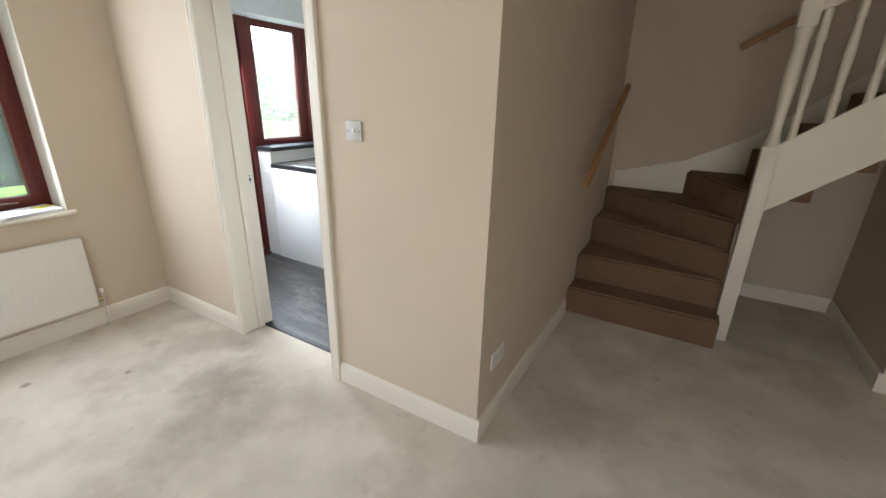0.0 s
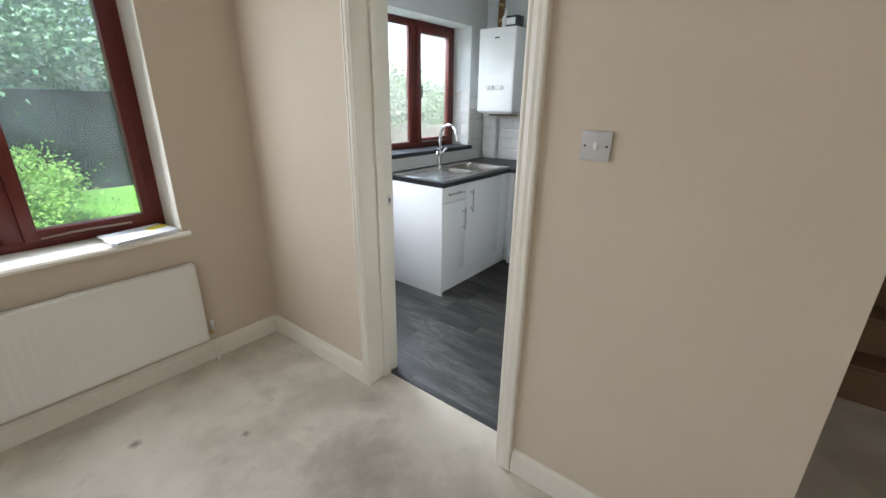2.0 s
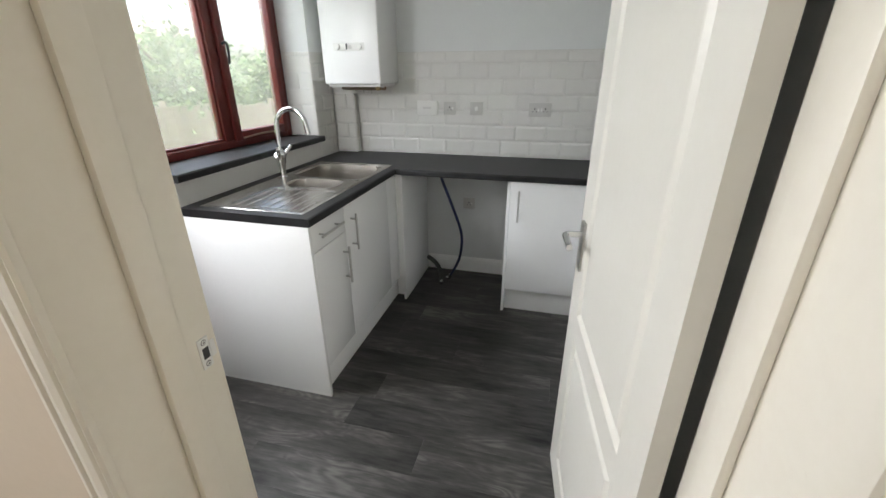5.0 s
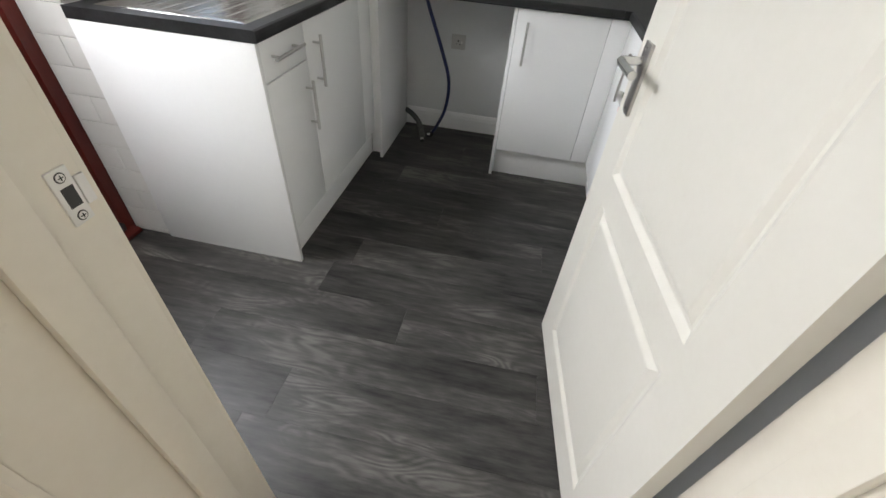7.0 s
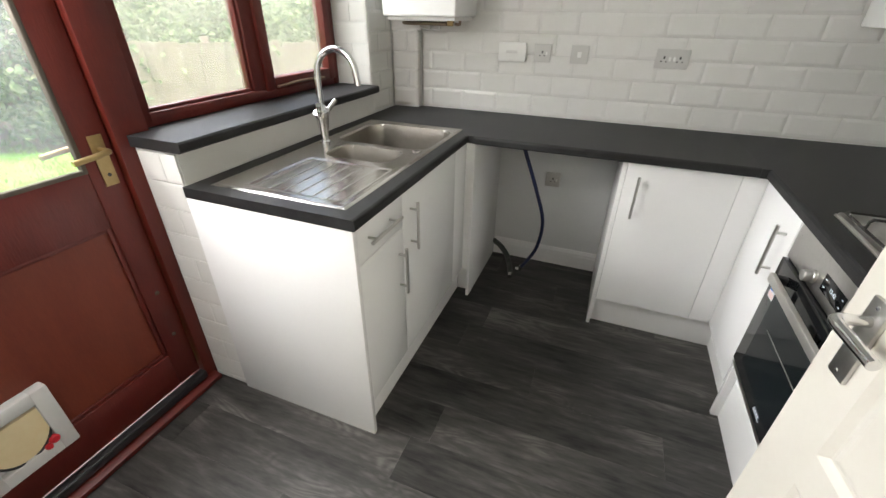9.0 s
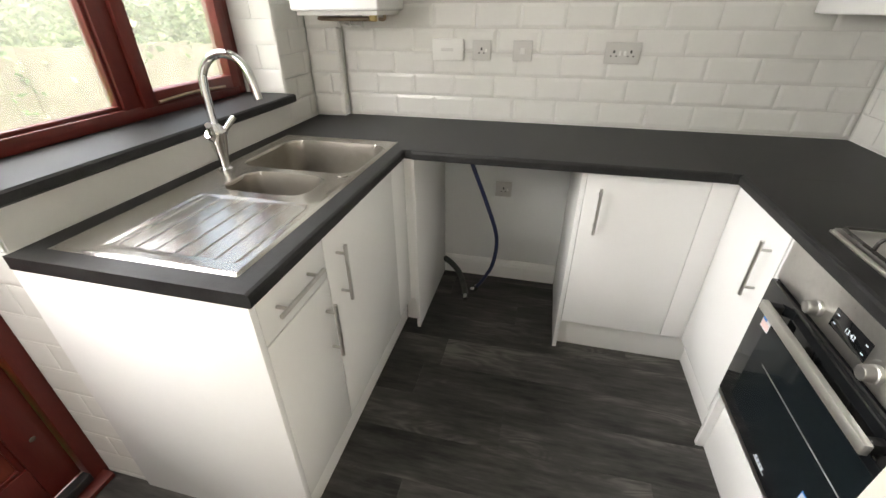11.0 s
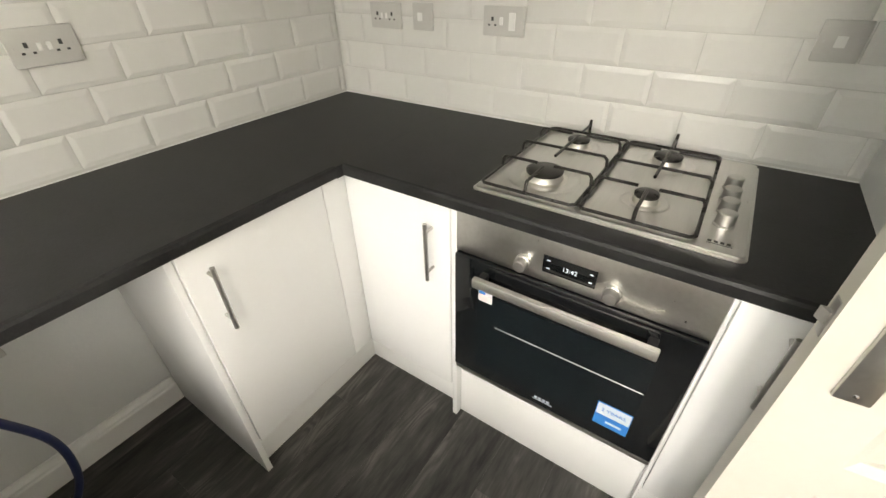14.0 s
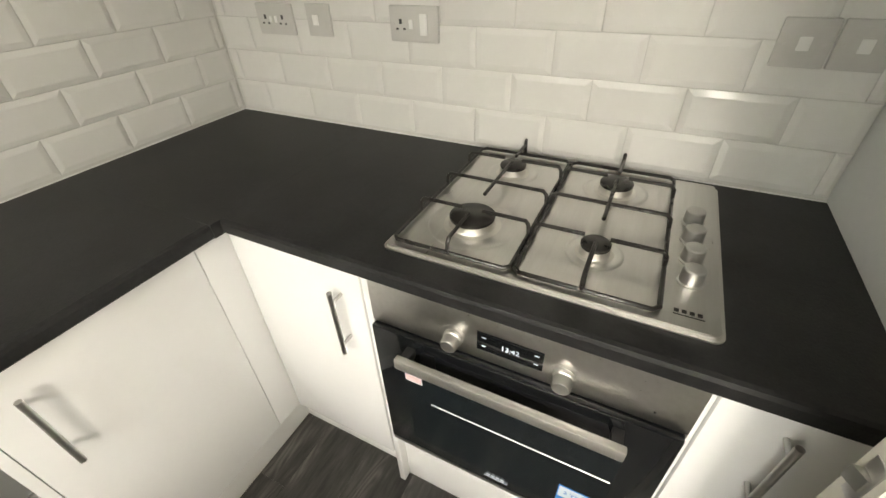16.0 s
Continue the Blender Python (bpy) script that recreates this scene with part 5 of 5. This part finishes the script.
def grass_tufts():
    vs, fs = [], []
    for _ in range(9000):
        x, y = rng.uniform(-7.0, -1.2), rng.uniform(-0.2, 3.4)
        a, h, w = rng.uniform(0, 6.28), rng.uniform(0.03, 0.07), 0.006
        dx, dy = math.cos(a) * w, math.sin(a) * w
        k = len(vs)
        vs += [(x - dx, y - dy, GZ - 0.002), (x + dx, y + dy, GZ - 0.002), (x + rng.uniform(-0.03, 0.03), y + rng.uniform(-0.03, 0.03), GZ + h)]
        fs.append((k, k + 1, k + 2))
    me = bpy.data.meshes.new("grass")
    me.from_pydata(vs, [], fs)
    me.materials.append(GRASS)
    return tagged(new("grass", me), "short green grass blades on the lawn", "grass", kind="stuff")


grass_tufts()


def crown(name, centre, radii, count, leaf, material, parent, droop=0.0, clumps=60, long=1.6):
    """Many small folded leaves in uneven clumps through an ellipsoid."""
    c, vs, fs = Vector(centre), [], []
    hubs = []
    for _ in range(clumps):
        d = Vector((rng.gauss(0, 1), rng.gauss(0, 1), rng.gauss(0, 1))).normalized() * rng.uniform(0.55, 1.0)
        hubs.append((Vector((d.x * radii[0], d.y * radii[1], d.z * radii[2])), rng.uniform(0.14, 0.30) * min(radii)))
    for _ in range(count):
        h, s = rng.choice(hubs)
        p = c + h + Vector((rng.gauss(0, s), rng.gauss(0, s), rng.gauss(0, s * 0.8)))
        if p.z < GZ + 0.02:
            continue
        out = (p - c).normalized()
        d = Vector((out.x + rng.gauss(0, 0.6), out.y + rng.gauss(0, 0.6), out.z * 0.5 + rng.gauss(0, 0.5) - droop)).normalized()
        side = d.cross(Vector((rng.gauss(0, 1), rng.gauss(0, 1), rng.gauss(0, 1)))).normalized()
        up = d.cross(side)
        l = leaf * rng.uniform(0.6, 1.3)
        k = len(vs)
        vs += [p, p + d * l * 0.5 + side * l * 0.5 / long + up * l * 0.08, p + d * l, p + d * l * 0.5 - side * l * 0.5 / long + up * l * 0.08]
        fs += [(k, k + 1, k + 2), (k, k + 2, k + 3)]
    me = bpy.data.meshes.new(name)
    me.from_pydata(vs, [], fs)
    me.materials.append(material)
    ob = new(name, me)
    ob.parent = parent
    ob.matrix_parent_inverse = PLACE[parent].inverted()
    return ob


def tree(name, x, y, height, radii, count, leaf, material, label, category, droop=0.0, low=0.35, clumps=60, long=1.6):
    t = thing(name, x, y, GZ, label, category)
    prof = [(0.10, GZ - 0.01), (0.07, GZ + height * 0.3), (0.045, GZ + height * 0.6), (0.015, GZ + height * 0.92)]
    trunk = part("trunk", lathe(prof, pose(x, y, 0), 10), BARK, t)
    for i in range(6):
        a = i * 1.1 + rng.random()
        z = GZ + height * (0.3 + 0.09 * i)
        part("limb", tube(curve([(x, y, z), (x + 0.4 * radii[0] * math.cos(a), y + 0.4 * radii[1] * math.sin(a), z + 0.18), (x + 0.8 * radii[0] * math.cos(a), y + 0.8 * radii[1] * math.sin(a), z + 0.5)], 3), 0.02, 6), BARK, trunk)
    crown("crown", (x, y, GZ + height * low + radii[2] * 0.9), radii, count, leaf, material, t, droop, clumps, long)
    return t


tree("conifer_tree", -6.0, -2.0, 6.4, (1.3, 1.2, 3.1), 55000, 0.085, L_CONIFER, "bright yellow-green feathery conifer in the garden", "tree", droop=0.35, low=0.1, clumps=110, long=5.0)
tree("conifer_tree", -7.3, -3.0, 5.8, (1.1, 0.95, 2.8), 26000, 0.085, L_CONIFER, "bright yellow-green feathery conifer in the garden", "tree", droop=0.35, low=0.1, clumps=90, long=5.0)
for x, y, h, r in ((-10.6, -0.6, 6.0, 2.3), (-10.8, 2.4, 6.5, 2.5), (-11.5, -4.2, 6.5, 2.5)):
    tree("broadleaf_tree", x, y, h, (r, r, 2.4), 22000, 0.13, L_HOLLY, "blue-green broadleaf tree beyond the dark fence", "tree", low=0.22, clumps=120)


def shrub(name, x, y, radii, count, leaf, material, label, clumps=70):
    t = thing(name, x, y, GZ, label, "shrub")
    for i in range(5):
        a = i * 1.3
        part("stem", tube(curve([(x, y, GZ - 0.01), (x + 0.2 * radii[0] * math.cos(a), y + 0.2 * radii[1] * math.sin(a), GZ + radii[2] * 0.5), (x + 0.5 * radii[0] * math.cos(a), y + 0.5 * radii[1] * math.sin(a), GZ + radii[2] * 1.1)], 3), 0.014, 6), BARK, t)
    crown("foliage", (x, y, GZ + radii[2] * 0.85), radii, count, leaf, material, t, 0.0, clumps)
    return t


shrub("round_shrub", -5.3, -0.72, (0.70, 0.72, 0.58), 17000, 0.05, L_SHRUB, "rounded light green shrub on the lawn edge")
shrub("ivy_bush", -5.2, -2.0, (0.8, 0.8, 1.15), 11000, 0.085, L_IVY, "dark ivy-covered bush at the conifer foot")
for x, y in ((-6.2, 3.5), (-7.3, 2.7), (-5.2, 4.6)):
    shrub("ivy_hedge", x, y, (0.9, 0.8, 1.5), 9000, 0.10, L_IVY, "tall mixed ivy hedge at the lawn edge")
for x, y, r in ((-4.4, 5.6, 1.2), (-2.9, 7.0, 1.3), (-6.5, 6.0, 1.6)):
    tree("broadleaf_tree", x, y, 2.5, (r, r, 0.75), 8000, 0.11, L_IVY, "overgrown green tree behind the board fence", "tree", low=0.3, clumps=70)


def board_fence(name, a, b, height, width, material, label):
    """Upright boards between two points, with posts and a rail."""
    a, b = Vector((*a, 0)), Vector((*b, 0))
    n = int((b - a).length / width)
    d = (b - a).normalized()
    ang = math.degrees(math.atan2(d.y, d.x))
    f = thing(name, (a.x + b.x) / 2, (a.y + b.y) / 2, GZ, label, "fence")
    shared = mesh_of("board", box(-width / 2 - 0.006, -0.009, GZ - 0.05, width / 2 + 0.006, 0.009, GZ + height, 0.003, seg=1), material)
    for i in range(n):
        p = a + d * width * (i + 0.5)
        ob = new("board", shared)
        ob.parent = f
        ob.matrix_parent_inverse = PLACE[f].inverted()
        ob.matrix_basis = pose(p.x, p.y, rng.uniform(-0.02, 0.02), rng.uniform(-0.8, 0.8), rng.uniform(-0.3, 0.3), ang + rng.uniform(-1.5, 1.5))
    for i in range(0, n, 14):
        p = a + d * width * i
        part("post", box(-0.045, 0.012, GZ - 0.1, 0.045, 0.10, GZ + height + 0.06, 0.004, m=pose(p.x, p.y, 0, 0, 0, ang)), material, f)
    for z in (0.25, height - 0.25):
        part("rail", box(0, 0.012, GZ + z - 0.04, (b - a).length, 0.05, GZ + z + 0.04, m=pose(a.x, a.y, 0, 0, 0, ang)), material, f)
    return f


board_fence("board_fence", (-4.8, 3.6), (-0.9, 6.85), 1.32, 0.10, FENCE, "weathered brown board fence behind the kitchen")
# Far fence, its boards coloured as dark as they stand in shade.
board_fence("dark_fence", (-8.3, -4.5), (-8.1, 2.4), 1.85, 0.30, DARK_FENCE, "dark board fence with tree shade put into its colour")

hs2 = thing("neighbour_house", -19, 20, GZ, "pale rendered house with a brown tiled roof", "house")
HM = pose(-20.8, 20.6, GZ, 0, 0, 45) @ Matrix.Diagonal((0.72, 0.72, 0.8, 1))
part("house_wall", box(-4, -3, 0, 4, 3, 3.2, m=HM), BRICK, hs2, smooth=False)
part("gable", prism([(-3, 3.2), (3, 3.2), (0, 5.4)], "x", -3.9, 3.9, m=HM), BRICK, hs2, smooth=False)
bm = prism([(-3.4, 3.0), (0, 5.5), (0, 5.62), (-3.4, 3.12)], "x", -4.2, 4.2, m=HM)
prism([(3.4, 3.0), (0, 5.5), (0, 5.62), (3.4, 3.12)], "x", -4.2, 4.2, bm=bm, m=HM)
part("roof", bm, ROOF, hs2, smooth=False)
for x in (-2.2, 1.6):
    wv = part("house_window", box(x - 0.7, -3.06, 1.3, x + 0.7, -2.98, 2.5, m=HM), PLASTIC, hs2, smooth=False)
    part("house_pane", box(x - 0.58, -3.075, 1.42, x + 0.58, -3.055, 2.38, m=HM), BLACK_GLASS, wv, smooth=False)


# ---- floor planks ----
def piece(name, me, parent, m):
    ob = new(name, me)
    ob.parent = parent
    ob.matrix_basis = m
    return ob


PLANKS = {}


def plank(x0, x1, y0, y1):
    key = (round(x1 - x0, 3), round(y1 - y0, 3))
    if key not in PLANKS:
        w, h = key
        PLANKS[key] = mesh_of("plank", box(0.0002, 0.0001, -0.0028, w - 0.0002, h - 0.0001, 0.0, 0.0004, seg=1), VINYL)
    piece("plank", PLANKS[key], floor_k, pose(x0, y0, 0.0))


X0F, X1F = -0.215, EAST
for r in range(15):
    y0, y1 = 0.15 + 0.0001 + (r - 1) * 0.18 + 0.10, 0.15 + r * 0.18 + 0.10
    y0, y1 = max(y0, 0.176), min(y1, BACK)
    if y1 - y0 < 0.02:
        continue
    joints = [(1.075 if r % 2 == 0 else 0.690) + k * 1.22 - (0.31 if r % 4 > 1 else 0) for k in range(-2, 3)]
    cuts = [X0F] + [j for j in joints if X0F < j < X1F] + [X1F]
    for a, b in zip(cuts, cuts[1:]):
        plank(a, b, y0, y1)

# ---- metro tiles ----
TILES = {}


def tile_mesh(w, h, relief):
    key = (round(w, 3), round(h, 3), relief)
    if key not in TILES:
        t = bmesh.new()
        w, h, k = key
        e = min(0.014, w * 0.3, h * 0.3)
        def ring(o, y):
            return [t.verts.new(c) for c in ((o, y, o), (w - o, y, o), (w - o, y, h - o), (o, y, h - o))]
        rs = [ring(0, 0), ring(0, -0.0035), ring(0.0006, -0.0042), ring(e - 0.001, -0.0042 - 0.0033 * k), ring(e + 0.001, -0.0042 - 0.0036 * k)]
        for a, b in zip(rs, rs[1:]):
            for j in range(4):
                t.faces.new((a[j], a[(j + 1) % 4], b[(j + 1) % 4], b[j]))
        t.faces.new(rs[-1])
        TILES[key] = mesh_of("tile", t, TILE)
    return TILES[key]


def tiled(parent, m, x0, x1, z0, z1, joint, row0, relief=1.0):
    """Brick-bonded tiles over a stretch of wall; local x along it, local -y into the room."""
    g = 0.0022
    r = 0
    z = row0 - 0.1 * math.ceil((row0 - z0) / 0.1)
    while z < z1 - 0.01:
        za, zb = max(z, z0), min(z + 0.1, z1)
        idx = round((z - row0) / 0.1)
        off = joint + (0.1 if idx % 2 else 0.0)
        x = off - 0.2 * math.ceil((off - x0) / 0.2)
        while x < x1 - 0.004:
            a, b = max(x, x0), min(x + 0.2, x1)
            if b - a > 0.008 and zb - za > 0.008:
                piece("tile", tile_mesh(b - a - g, zb - za - g, relief), parent, m @ pose(a + g / 2, 0, za + g / 2, rng.uniform(-0.12, 0.12), 0, rng.uniform(-0.12, 0.12)))
            x += 0.2
        z += 0.1


grout = [box(0.08, BACK - 0.003, WT, EAST, BACK - 0.0001, 1.602)]
box(EAST - 0.003, 0.8905, WT, EAST - 0.0001, BACK - 0.003, 1.602, bm=grout[0])
solid("grout_bed", grout[0], GROUT, "pale grout between the wall tiles", "grout", kind="structure", smooth=False)
tiled(wall_b, pose(0, BACK - 0.001, 0), 0.084, EAST - 0.008, WT + 0.001, 1.60, 1.143, 0.932)
tiled(wall_e, faces_back(EAST - 0.001, 0), -(BACK - 0.010), -0.892, WT + 0.001, 1.60, -1.320, 0.932)
solid("sill_upstand", box(-0.0865, 1.12, WT + 0.001, -0.0795, 2.343, 1.034, 0.001), TILE, "plain white glazed strip under the window sill", "tile strip", kind="structure", smooth=False)
tiled(wall_w, faces_x(-0.087 + 0.001, 0), 2.345, 2.595, WT + 0.001, 1.60, 2.345, 0.932)
tiled(wall_w, pose(0, 2.345, 0), -0.285, -0.082, 1.074, 1.60, -0.285, 1.074, 0.4)
tiled(wall_w, pose(0, 1.1175, 0), -0.255, -0.082, 0.002, 1.034, -0.255, 0.026, 0.25)
bxp = solid("pipe_boxing", box(-0.082, 2.602, WT, 0.078, BACK - 0.0005, CEIL), WHITE_WALL, "white boxed pipe duct in the kitchen corner", "pipe boxing", kind="structure", smooth=False)
tiled(bxp, pose(0, 2.602, 0), -0.080, 0.078, WT + 0.001, 1.60, -0.08, 0.932)
tiled(bxp, faces_x(0.078, 0), 2.598, 2.643, WT + 0.001, 1.60, 2.598, 0.932)
